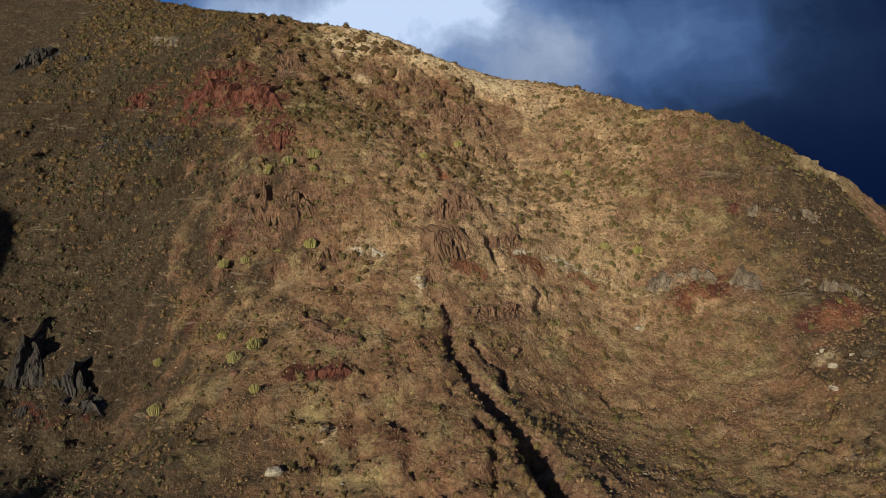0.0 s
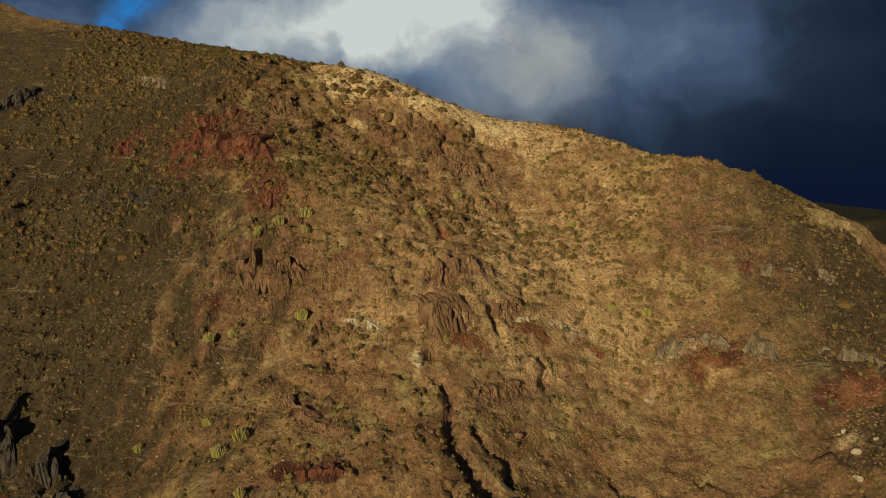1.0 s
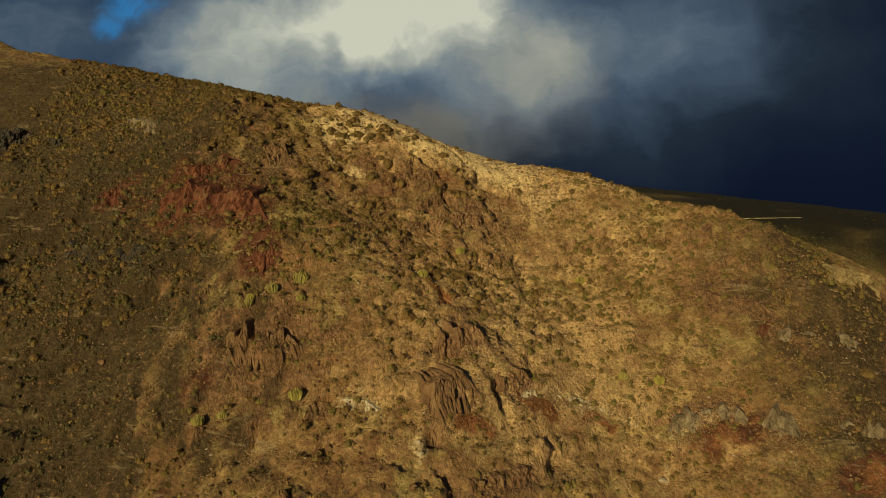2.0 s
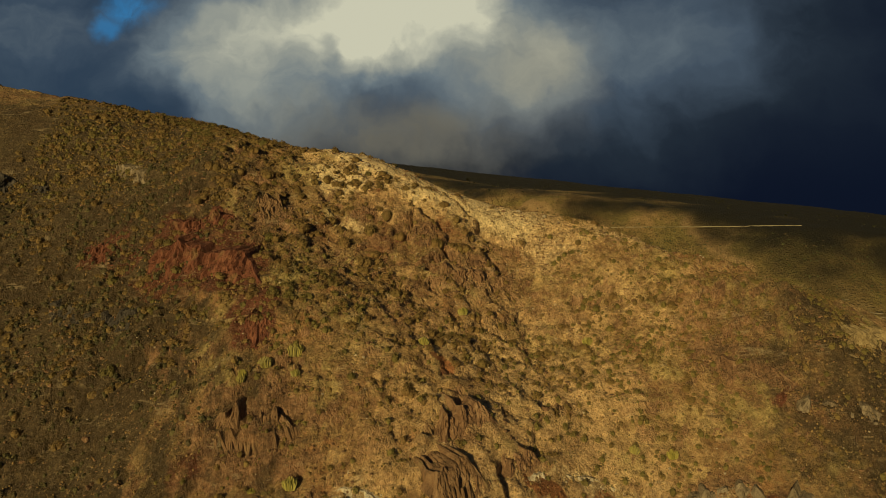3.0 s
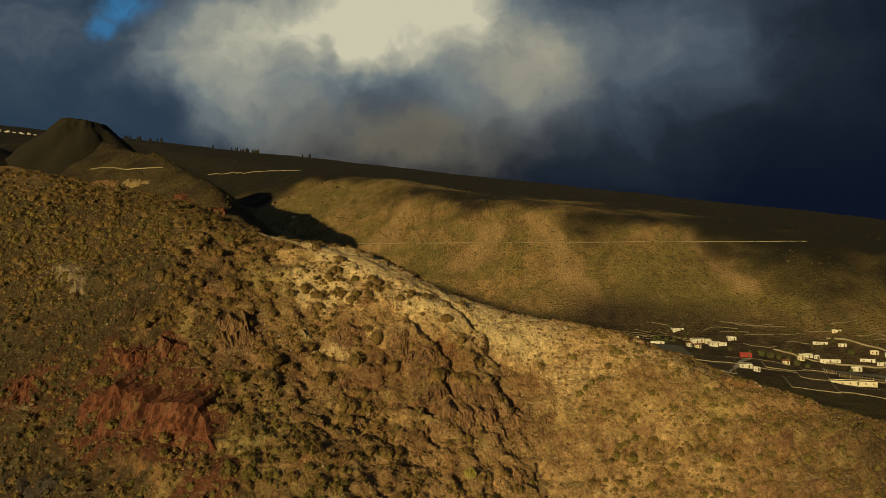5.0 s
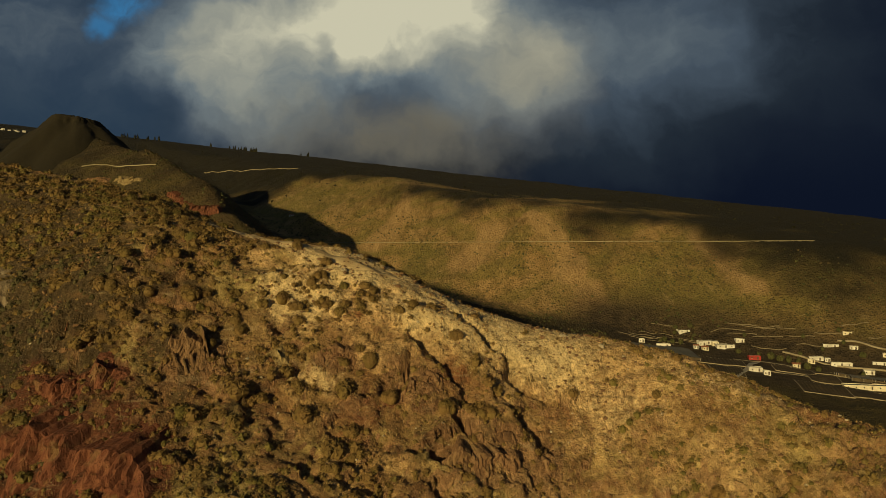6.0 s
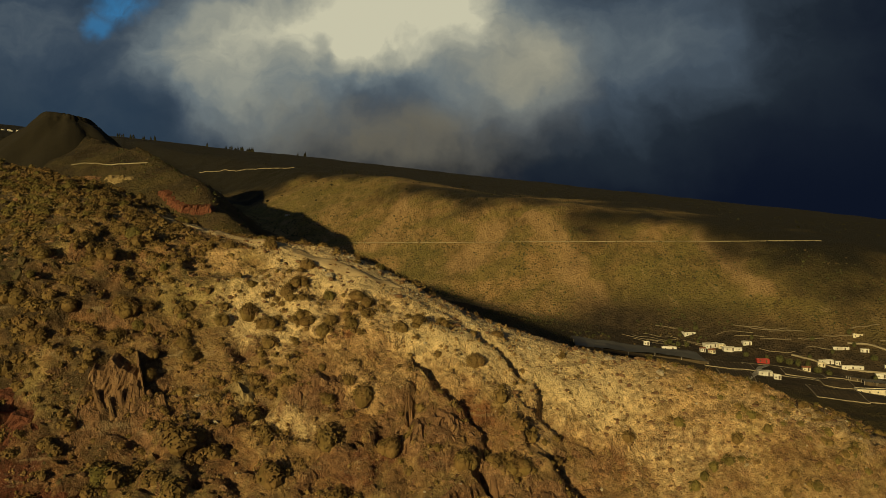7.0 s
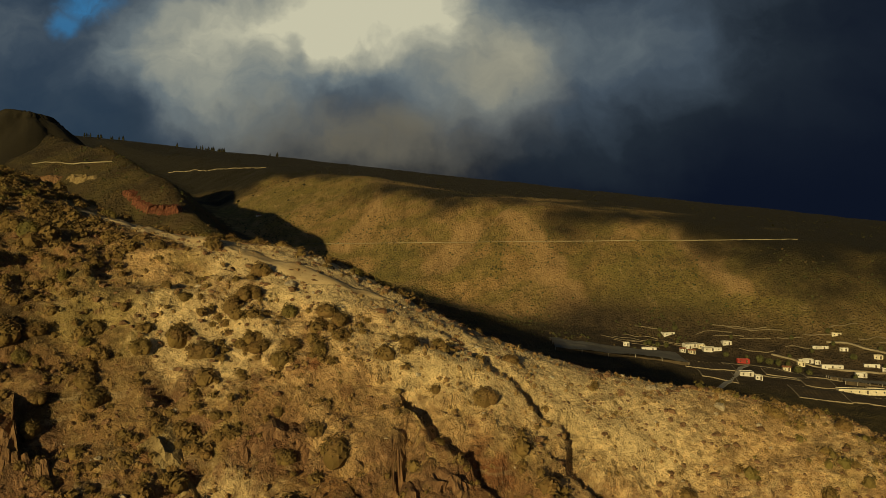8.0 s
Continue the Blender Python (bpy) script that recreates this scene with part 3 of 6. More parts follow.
band("dark grey basalt cliff in the shade", "dark", ((-41.5, 68.7), (-39.7, 68.8), (-37.9, 69.4)), 1.0, 5.0)
band("dark basalt columns at the cliff's foot", "dark", ((-36.8, 68.5), (-35.3, 68.0), (-33.5, 68.4)), 0.6, 3.4, True)
band("low dark rock wall on the lower slope", "dark", ((-40.0, 66.0), (-37.5, 66.8), (-35.1, 67.2), (-32.9, 67.0), (-30.8, 66.6)), 0.9, 1.2)
band("reddish rock band on the lower slope", "red", ((-14.0, 60.8), (-11.4, 60.4), (-8.6, 60.2), (-7.2, 60.7)), 0.7, 0.9)
band("reddish brown basalt columns at the gully's head", "brown", ((-2.2, 73.3), (-0.8, 73.3), (0.9, 74.7), (1.8, 75.7), (3.8, 77.6)), 0.6, 3.6, True)
band("grey-brown rock fins beside the gully", "brown", ((5.7, 79.2), (7.6, 80.8), (9.5, 82.5)), 0.6, 2.4)
band("weathered brown ledge above the columns", "brown", ((-1.2, 79.9), (1.0, 80.4), (2.9, 81.7), (5.0, 83.3)), 0.75, 3.0)
band("small brown rock step on the slope", "brown", ((9.5, 87.0), (11.8, 88.8), (14.1, 90.3)), 0.6, 0.8)
band("pale crumbling ledge beside the columns", "pale", ((-10.9, 76.5), (-8.5, 76.0), (-5.8, 75.4)), 0.7, 0.7)
band("pale arched ledge over red earth", "pale", ((7.5, 80.3), (10.6, 82.7), (14.1, 84.2), (17.5, 84.8), (20.8, 84.8)), 0.6, 0.6)
band("grey arched rock band over red earth", "grey", ((23.2, 84.2), (25.9, 84.3), (28.2, 84.4), (30.0, 84.0), (31.7, 83.3)), 0.8, 1.9)
band("grey boulders at the end of the rock band", "grey", ((32.2, 82.9), (33.4, 81.9), (34.7, 81.2), (35.5, 80.6)), 0.9, 2.5)
band("low grey rock band over red earth", "grey", ((39.2, 82.0), (42.0, 81.4), (44.6, 80.4), (47.3, 80.1)), 0.8, 1.1)
band("rounded brown ledge below the red earth", "brown", ((1.7, 69.4), (3.6, 70.5), (6.5, 72.8), (9.5, 75.7)), 0.8, 1.5)
band("thin brown rock layer across the slope", "brown", ((26.9, 94.9), (30.4, 94.2), (34.3, 92.8), (38.5, 90.9)), 1.3, 1.5)
band("thin grey rock layer below the ridge", "grey", ((36.1, 90.1), (39.0, 88.9), (42.0, 88.0), (46.6, 87.5)), 1.3, 1.5)
band("yellowish rock knob on the ridge's shoulder", "ochre", ((44.8, 93.1), (48.6, 94.2), (59.7, 107.8)), 1.3, 2.8)
band("brown rock ledge across the slope", "brown", ((-1.5, 101.1), (1.3, 101.0), (6.1, 103.3), (9.2, 105.0)), 0.9, 2.0)
band("yellow-grey slab below the crest", "ochre", ((-16.4, 105.6), (-14.8, 105.1), (-13.3, 104.9)), 0.7, 1.0)
band("cracked rock slab below the crest", "brown", ((-5.6, 104.6), (-4.7, 104.6), (-2.4, 105.2), (-0.5, 106.8)), 1.0, 1.2)
band("shattered brown rock under the crest", "brown", ((-12.6, 105.1), (-11.1, 105.8), (-9.5, 106.3), (-7.9, 106.8)), 0.7, 1.4)
band("broken brown rock below a crack", "brown", ((0.8, 103.3), (2.8, 103.9), (4.9, 104.7), (7.1, 105.6)), 0.7, 1.2)
band("thin pale ledge under a red hollow", "ochre", ((-26.7, 90.3), (-23.0, 88.6), (-19.4, 87.8)), 0.6, 0.5)
band("rubbly brown rock on the lower slope", "brown", ((-14.0, 68.4), (-11.3, 64.9), (-9.1, 64.1), (-7.2, 64.7)), 0.8, 0.9)


def band_field(x, y):
    """Where the bare faces of the rock bands lie, by kind of rock."""
    face = {k: np.zeros(x.shape, np.float32) for k in ("red", "brown", "grey", "dark", "ochre", "pale")}
    for n, (_, rock, line, wide, high, columns) in enumerate(BANDS):
        reach = 2.5 * high + 2
        i0, i1 = np.searchsorted(GX, [min(a for a, _ in line) - 3, max(a for a, _ in line) + 3])
        j0, j1 = np.searchsorted(GY, [min(b for _, b in line) - 3, max(b for _, b in line) + reach])
        box = np.s_[i0:i1, j0:j1]
        bx, by = x[box], y[box]
        run, up = np.array([a for a, _ in line]), np.array([b for _, b in line])
        v = by - np.interp(bx, run, up) + 0.5 * gradient_noise(bx / 0.9, by / 0.9, 430 + n)
        ends = smooth(-0.6, 1.6 * wide, bx - run[0]) * smooth(-0.6, 1.6 * wide, run[-1] - bx)
        bare = ends * np.exp(-((v - 0.25 * high) / (0.55 * high + 0.25)) ** 2)
        face[rock][box] = np.maximum(face[rock][box], bare)
    return face


# Zones of colour: centre, half width across and ahead, strength.
RED_ZONES = ((-29, 97.2, 8, 3.6, 0.95), (-38, 100.5, 5, 2.0, 0.7), (-23, 94.5, 4, 3.0, 0.9), (-20.2, 89, 3.2, 3.4, 1.0), (-33, 101.5, 4, 1.6, 0.8), (41.5, 77.6, 5.0, 2.1, 1.0), (28.9, 82.7, 4.6, 1.0, 1.0), (1.8, 83.6, 0.8, 1.6, 1.0),
             (2.8, 75.4, 2.0, 1.0, 1.0), (8.8, 80.7, 3.0, 0.9, 1.0), (15.7, 83.6, 3.0, 0.8, 1.0), (-11, 61.3, 3.6, 0.9, 1.0), (-0.7, 88.6, 1.4, 1.2, 1.0), (-23.3, 78.4, 3, 2.4, 0.55), (-24.5, 71.5, 3, 2.0, 0.5), (-32.8, 67.5, 1.8, 0.8, 0.8),
             (-38, 67.2, 5, 0.8, 0.7), (36, 90.5, 4, 0.6, 0.6), (-6, 103, 7, 4, 0.5), (0, 107, 7, 3, 0.52), (8, 108, 5, 2.5, 0.46), (-12, 106, 5, 3, 0.44), (17, 66, 9, 6, 0.42), (-6, 55, 11, 5, 0.5), (-10, 66, 5, 4, 0.48), (5, 100, 5, 4, 0.40), (-9, 109.5, 2.4, 1.4, 0.5))
PALE_ZONES = ((-9, 115.5, 8, 3.6, 1.0), (0, 115.5, 8, 3.6, 1.0), (10, 116, 8, 3, 0.7), (-8, 118.5, 10, 2.6, 0.75), (8, 118, 14, 3.0, 0.7), (-2, 111.5, 7, 3.0, 0.75), (7, 112.5, 8, 3.4, 0.8), (-14, 110.8, 6, 3, 0.7), (26, 111, 9, 3, 0.5), (14, 109, 8, 3, 0.45), (-8, 76.7, 4.0, 1.0, 0.45), (-2.3, 71.9, 0.8, 1.6, 0.8), (13, 83.6, 4, 0.7, 0.6), (-3, 117, 7, 2.4, 0.55), (25, 84.4, 6, 0.5, 0.6), (20, 112, 8, 3, 0.35), (-11.5, 104.8, 3.0, 1.2, 0.55), (-9, 55.6, 1.2, 0.9, 0.7), (37.8, 72, 1.8, 2.2, 0.55), (21.6, 80.5, 0.7, 1.2, 0.6))
BARE_ZONES = ((-4, 110.5, 9, 4, 1.2), (6, 112, 11, 5, 1.5), (29.5, 81.3, 6, 1.3, 0.6), (41, 76, 6, 2.6, 0.6), (8, 78.6, 8, 0.8, 0.5), (10, 90, 18, 16, 0.95), (3, 79, 13, 8, 0.95), (-3, 116, 15, 5.5, 1.5), (16, 114, 18, 5.5, 1.2), (-10, 112, 7, 4, 0.9), (22, 102, 14, 8, 0.6), (14, 66, 14, 9, 0.4))
GREEN_ZONES = ((-42, 104, 6, 3.0, 1.0), (-39, 97.5, 9, 3.6, 1.0), (-25.5, 91.4, 3.5, 1.8, 1.0), (-36, 92, 12, 5, 0.8), (-50, 118, 30, 10, 0.9), (-25, 112, 12, 7, 0.6), (23.5, 96.6, 7, 3, 0.7), (20, 92, 16, 8, 0.4), (-14, 90, 6, 8, 0.6), (15, 104, 12, 5, 0.45), (28.4, 74.6, 2.4, 1.5, 0.9), (23, 88.2, 3, 1.6, 0.7), (45, 100, 15, 8, 0.45), (-30, 124, 25, 8, 0.8), (-19, 99, 5, 4, 0.7))


def zone(zones, x, y):
    v = 0.0
    for cx, cy, wx, wy, s in zones:
        v = np.maximum(v, s * np.exp(-((x - cx) / wx) ** 2 - ((y - cy) / wy) ** 2))
    return v


PATH = ((-25.5, 124.5), (-22.5, 122.4), (-19.5, 119.8), (-15.9, 117.3), (-12.6, 115.9), (-10.1, 115.2), (-7.7, 115.0), (-4.8, 115.6), (2, 116.2))


def build_ground():
    hill, (far, d, side, lit_wall) = near_hill(GX, GY), far_ground(GX, GY)
    x, y = np.broadcast_arrays(GX[:, None], GY[None, :])
    close = smooth(-8, 10, hill - far)
    base = np.maximum(hill, far)
    fine = close * smooth(190, 140, y) * smooth(-140, -90, x) * smooth(120, 90, x)
    # relief
    crest = smooth(112, 120, y)
    bulk = 0.6 * fbm(x / 13, y / 11, 3, 3) + 0.34 * fbm(x / 4.2, y / 3.6, 3, 9, 0.5, True) - 0.15
    small = 0.16 * fbm(x / 1.5, y / 1.5, 3, 17, 0.65)
    band = base / 3.1 + 0.5 * fbm(x / 14, y / 9, 3, 41)
    step = band - np.floor(band)
    ledge = smooth(0.0, 0.75, step) * smooth(1.0, 0.86, step)
    ledges = smooth(-0.15, 0.35, fbm(x / 17, y / 12, 3, 43))
    cut = gully_field(x, y)
    crest = np.maximum(crest, zone(PALE_ZONES[:3], x, y))
    upper = smooth(102, 110, y)
    rough = np.clip(0.75 + 0.9 * fbm(x / 20, y / 15, 2, 61), 0.25, 1.6) * (1 - 0.55 * crest)
    wx, wy = x + 0.5 * fbm(x / 1.8, y / 1.8, 2, 131), y + 0.5 * fbm(x / 1.8, y / 1.8, 2, 132)
    big, big_edge = blocks(wx / 2.6, wy / 1.7, 1)
    bit, bit_edge = blocks(wx / 1.05, wy / 0.75, 2)
    stony = np.maximum(smooth(-0.35, 0.25, fbm(x / 11, y / 8, 3, 141)) * (1 - 0.5 * upper), zone(((-7, 104.5, 11, 4.5, 1.15), (4, 106, 9, 4, 1.0), (-14, 107, 6, 3, 0.9)), x, y)) * (1 - 0.65 * crest) * (1 - zone(((14, 72, 9, 12, 0.7), (26, 88, 14, 16, 0.5)), x, y))
    broken = stony * (0.75 * big - 0.32 * (1 - smooth(0.0, 0.13, big_edge)) + 0.36 * bit - 0.14 * (1 - smooth(0.0, 0.16, bit_edge))) + 0.14 * bit
    face = band_field(x, y)
    calm = 1 - zone(((15, 60, 13, 11, 0.8),), x, y)
    push = fine * ((broken + (bulk + small) * rough + 0.45 * (ledge - 0.4) * ledges * (1 - crest)) * calm - cut)
    gx, gy = np.gradient(base, GX, GY)
    n = np.stack([-gx, -gy, np.ones_like(gx)])
    n /= np.sqrt((n ** 2).sum(0))
    n = n * np.array([0.6, 1.0, 1.0])[:, None, None]
    pz = base + n[2] * push + (1 - fine) * 1.6 * fbm(x / 30, y / 30, 4, 81) * smooth(170, 260, y)
    px, py = x + n[0] * push, y + n[1] * push
    nx, ny = len(GX), len(GY)
    mesh = bpy.data.meshes.new("ground")
    idx = np.arange(nx * ny).reshape(nx, ny)
    quads = np.stack([idx[:-1, :-1], idx[1:, :-1], idx[1:, 1:], idx[:-1, 1:]], -1).reshape(-1, 4)
    mesh.vertices.add(nx * ny)
    mesh.vertices.foreach_set("co", np.stack([px, py, pz], -1).reshape(-1))
    mesh.loops.add(quads.size)
    mesh.loops.foreach_set("vertex_index", quads.reshape(-1))
    mesh.polygons.add(len(quads))
    mesh.polygons.foreach_set("loop_start", np.arange(0, quads.size, 4))
    near_face = fine[:-1, :-1].reshape(-1) > 0.02
    mesh.polygons.foreach_set("material_index", np.where(near_face, 0, 1))
    mesh.polygons.foreach_set("use_smooth", np.ones(len(quads), bool))
    mesh.update(calc_edges=True)
    steep = np.hypot(*np.gradient(pz, GX, GY))
    w = 0.5 * fbm(x / 2.5, y / 2.5, 3, 101)
    red, green, pale = (zone(q, x + 2 * w, y + 2 * w) for q in (RED_ZONES, GREEN_ZONES, PALE_ZONES))
    pd, _, _ = along([(a, b, 0) for a, b in PATH], x + 0.5 * w, y + 0.5 * w)
    pale = np.maximum(pale, 1.6 * np.exp(-(pd / 1.15) ** 4))
    rock = np.maximum(smooth(1.0, 2.0, steep), smooth(0.25, 1.0, cut))
    rock = np.maximum.reduce([rock, face["brown"], face["grey"], face["dark"], 0.6 * face["red"]])
    red = np.maximum(red, 0.85 * face["red"])
    pale = np.maximum.reduce([pale, 0.5 * face["pale"], 0.30 * face["ochre"], 0.25 * face["grey"]])
    near_c = np.stack([red, green, rock, pale], -1)
    terraces = smooth(95, 40, d) * smooth(60, 130, x) * smooth(700, 640, y)
    # On the spur, low values put cloud shade into the colour.
    lit_wall_c = np.where(side > 0, lit_wall, np.where(y > 1000, 0.0, 0.34 - 0.16 * smooth(-290, -420, x)))
    far_w = fbm(x / 34, y / 34, 4, 333)
    hollow = np.clip(0.5 + 0.6 * smooth(150, 330, x) - 1.2 * fbm((x * 0.8 - y * 0.55) / 62, (x + y) / 420, 4, 51), 0, 1) * 0.8
    lush = zone(((-16, 782, 20, 34, 1.0), (186, 690, 34, 46, 0.9), (215, 640, 40, 40, 0.8), (52, 985, 26, 30, 0.7), (300, 640, 60, 60, 0.6), (-190, 1020, 90, 70, 0.8)), x + 14 * far_w, y + 14 * far_w)
    hollow = np.clip(0.45 * hollow + lush, 0, 1)
    slide = 0.0
    for fan, wide0, wide1 in ((((100, 830), (106, 811), (121, 765), (128, 711), (134, 640)), 7.0, 22.0), (((-34, 960), (-41, 890), (-64, 838)), 10.0, 20.0), (((60, 812), (54, 794), (29, 755)), 16.0, 20.0), (((250, 760), (258, 700), (262, 640)), 6.0, 12.0)):
        fd, _, ft = along([(a, b, k / (len(fan) - 1)) for k, (a, b) in enumerate(fan)], x + 9 * far_w, y + 9 * far_w)
        slide = np.maximum(slide, 1 - smooth(0.55, 1.15, fd / (wide0 + (wide1 - wide0) * ft)))
    far_c = np.stack([lit_wall_c, hollow * (1 - 0.7 * slide), terraces, slide], -1)
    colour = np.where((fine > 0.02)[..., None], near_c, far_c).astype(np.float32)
    layer = mesh.color_attributes.new("zones", "FLOAT_COLOR", "POINT")
    layer.data.foreach_set("color", colour.reshape(-1))
    # Dark basalt ground, with the left slope's shade and edge falloff put in.
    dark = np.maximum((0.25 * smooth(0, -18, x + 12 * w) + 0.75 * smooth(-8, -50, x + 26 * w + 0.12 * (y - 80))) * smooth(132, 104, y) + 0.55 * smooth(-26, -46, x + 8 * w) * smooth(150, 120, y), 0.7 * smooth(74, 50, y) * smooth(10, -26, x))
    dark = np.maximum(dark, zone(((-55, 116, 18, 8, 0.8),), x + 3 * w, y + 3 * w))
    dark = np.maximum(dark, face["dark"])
    # The right edge's falloff is put into the ground colour.
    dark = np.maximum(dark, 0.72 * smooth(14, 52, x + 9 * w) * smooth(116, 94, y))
    layer = mesh.color_attributes.new("scree_shade", "FLOAT_COLOR", "POINT")
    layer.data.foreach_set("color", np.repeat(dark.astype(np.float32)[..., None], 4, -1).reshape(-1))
    bare = zone(BARE_ZONES, x + 5 * w, y + 5 * w) * np.clip(0.8 + 0.5 * fbm(x / 5, y / 4, 3, 151), 0.2, 1.2)
    layer = mesh.color_attributes.new("bare", "FLOAT_COLOR", "POINT")
    layer.data.foreach_set("color", np.repeat(bare.astype(np.float32)[..., None], 4, -1).reshape(-1))
    mesh.materials.append(HILLSIDE), mesh.materials.append(FAR_SLOPE)
    ob = new("ground", mesh)
    tagged(ob, "brown volcanic hillside, deep valley and long dark slope", "ground", kind="structure")
    return px, py, pz


GROUND_X, GROUND_Y, GROUND_Z = build_ground()


def near_tree():
    """The fine part of the hillside, to set things on its real surface."""
    i0, i1 = np.searchsorted(GX, [-72, 62])
    j0, j1 = np.searchsorted(GY, [42, 142])
    pts = np.stack([GROUND_X[i0:i1, j0:j1], GROUND_Y[i0:i1, j0:j1], GROUND_Z[i0:i1, j0:j1]], -1)
    idx = np.arange(pts.shape[0] * pts.shape[1]).reshape(pts.shape[:2])
    quads = np.stack([idx[:-1, :-1], idx[1:, :-1], idx[1:, 1:], idx[:-1, 1:]], -1).reshape(-1, 4)
    return BVHTree.FromPolygons(pts.reshape(-1, 3).tolist(), quads.tolist())


NEAR = near_tree()


def ground_at(x, y):
    """Height of the ground at a place in plan."""
    if -70 < x < 60 and 44 < y < 139:
        place_, _, _, _ = NEAR.ray_cast(Vector((x, y, 400.0)), Vector((0, 0, -1)))
        if place_:
            return place_.z
    i = int(np.clip(np.searchsorted(GX, x) - 1, 0, len(GX) - 2))
    j = int(np.clip(np.searchsorted(GY, y) - 1, 0, len(GY) - 2))
    u, v = (x - GX[i]) / (GX[i + 1] - GX[i]), (y - GY[j]) / (GY[j + 1] - GY[j])
    z = GROUND_Z
    return float((1 - u) * ((1 - v) * z[i, j] + v * z[i, j + 1]) + u * ((1 - v) * z[i + 1, j] + v * z[i + 1, j + 1]))


# ---- helpers for things ----
def solid(name, verts, faces, mat, parent=None, label="", round_=False):
    mesh = bpy.data.meshes.new(name)
    mesh.from_pydata([tuple(map(float, v)) for v in verts], [], [tuple(map(int, f)) for f in faces])
    mesh.materials.append(mat)
    if round_:
        mesh.polygons.foreach_set("use_smooth", [True] * len(mesh.polygons))
    ob = new(name, mesh)
    ob.parent = parent
    if label:
        ob["label"] = label
    return ob


def part(name, bm, mat, parent, label=""):
    mesh = bpy.data.meshes.new(name)
    bm.to_mesh(mesh)
    bm.free()
    mesh.materials.append(mat)
    ob = new(name, mesh)
    ob.parent = parent
    if label:
        ob["label"] = label
    return ob


def base(name, x, y, z, turn=0.0, scale=1.0):
    ob = new(name)
    ob.matrix_world = pose(x, y, z, 0, 0, turn) @ Matrix.Scale(scale, 4)
    ob.empty_display_size = 0.2
    return ob


def box(bm, x0, y0, z0, x1, y1, z1, bevel=0.0):
    made = bmesh.ops.create_cube(bm, size=1.0, matrix=Matrix.Translation(((x0 + x1) / 2, (y0 + y1) / 2, (z0 + z1) / 2)) @ Matrix.Diagonal((x1 - x0, y1 - y0, z1 - z0, 1)))
    if bevel:
        edges = {e for v in made["verts"] for e in v.link_edges}
        bmesh.ops.bevel(bm, geom=list(edges), offset=bevel, segments=1, affect="EDGES")


def one_box(*size, bevel=0.0):
    bm = bmesh.new()
    box(bm, *size, bevel=bevel)
    return bm


def bulk_mesh(name, verts, tris, mat):
    mesh = bpy.data.meshes.new(name)
    mesh.vertices.add(len(verts))
    mesh.vertices.foreach_set("co", np.ascontiguousarray(verts, np.float32).reshape(-1))
    mesh.loops.add(tris.size)
    mesh.loops.foreach_set("vertex_index", np.ascontiguousarray(tris, np.int32).reshape(-1))
    mesh.polygons.add(len(tris))
    mesh.polygons.foreach_set("loop_start", np.arange(0, tris.size, tris.shape[1]))
    mesh.update(calc_edges=True)
    mesh.shade_flat()
    mesh.materials.append(mat)
    return mesh


def slope_at(x, y):
    e = 0.6
    return (ground_at(x, y + e) - ground_at(x, y - e)) / (2 * e), (ground_at(x + e, y) - ground_at(x - e, y)) / (2 * e)


# ---- rock outcrops on the hillside ----
def resample(line, step):
    pts = []
    for (ax, ay), (bx, by) in zip(line, line[1:]):
        n = max(1, round(math.hypot(bx - ax, by - ay) / step))
        pts += [(ax + (bx - ax) * k / n, ay + (by - ay) * k / n) for k in range(n)]
    return pts + [line[-1]]


# ---- boulders and stones ----
def stone_shape(rng, rough=0.28, level=1):
    bm = bmesh.new()
    bmesh.ops.create_icosphere(bm, subdivisions=level, radius=1.0)
    stretch = Vector((rng.uniform(0.8, 1.3), rng.uniform(0.7, 1.1), rng.uniform(0.55, 0.85)))
    cuts = [(Vector((rng.gauss(0, 1), rng.gauss(0, 1), rng.gauss(0, 1))).normalized(), rng.uniform(0.45, 0.8)) for _ in range(6)]
    for v in bm.verts:
        p = v.co.copy()
        for n, d in cuts:
            over = p.dot(n) - d
            if over > 0:
                p -= n * over
        v.co = Vector(a * b for a, b in zip(p, stretch)) * (1 + rng.uniform(-rough, rough) * 0.6)
    return bm


STONE_RNG = random.Random(5)
BOULDERS = []
for mat in (BROWN_ROCK, GREY_ROCK, PALE_ROCK, BROWN_ROCK):
    for k in range(2):
        bm = stone_shape(STONE_RNG, 0.16, 2)
        mesh = bpy.data.meshes.new("boulder")
        bm.to_mesh(mesh)
        bm.free()
        mesh.materials.append(mat)
        BOULDERS.append(mesh)


def boulder(x, y, r, mesh, label, group=""):
    ob = new("boulder", mesh)
    ob.matrix_world = pose(x, y, ground_at(x, y) + 0.12 * r, STONE_RNG.uniform(-15, 15), STONE_RNG.uniform(-15, 15), STONE_RNG.uniform(0, 360)) @ Matrix.Scale(r, 4)
    return tagged(ob, label, "boulder", group)


for x, y, r in ((-9.0, 55.6, 0.8), (-12.2, 52.5, 1.2), (38.3, 73.5, 0.7), (37.4, 69.8, 0.9), (-2.2, 71.4, 0.7), (-2.4, 72.6, 0.6), (21.6, 80.5, 0.9), (31.0, 61.9, 0.6), (10.5, 115.2, 0.6), (14.0, 113.6, 0.7),
                (15.8, 112.6, 0.35), (-10.6, 113.9, 0.6), (36.2, 67.6, 0.6), (39.6, 70.5, 0.5), (-41, 100, 0.5)):
    boulder(x, y, 0.65 * r, BOULDERS[4 + STONE_RNG.randrange(2)], "pale weathered boulder on the brown slope", "pale boulders")
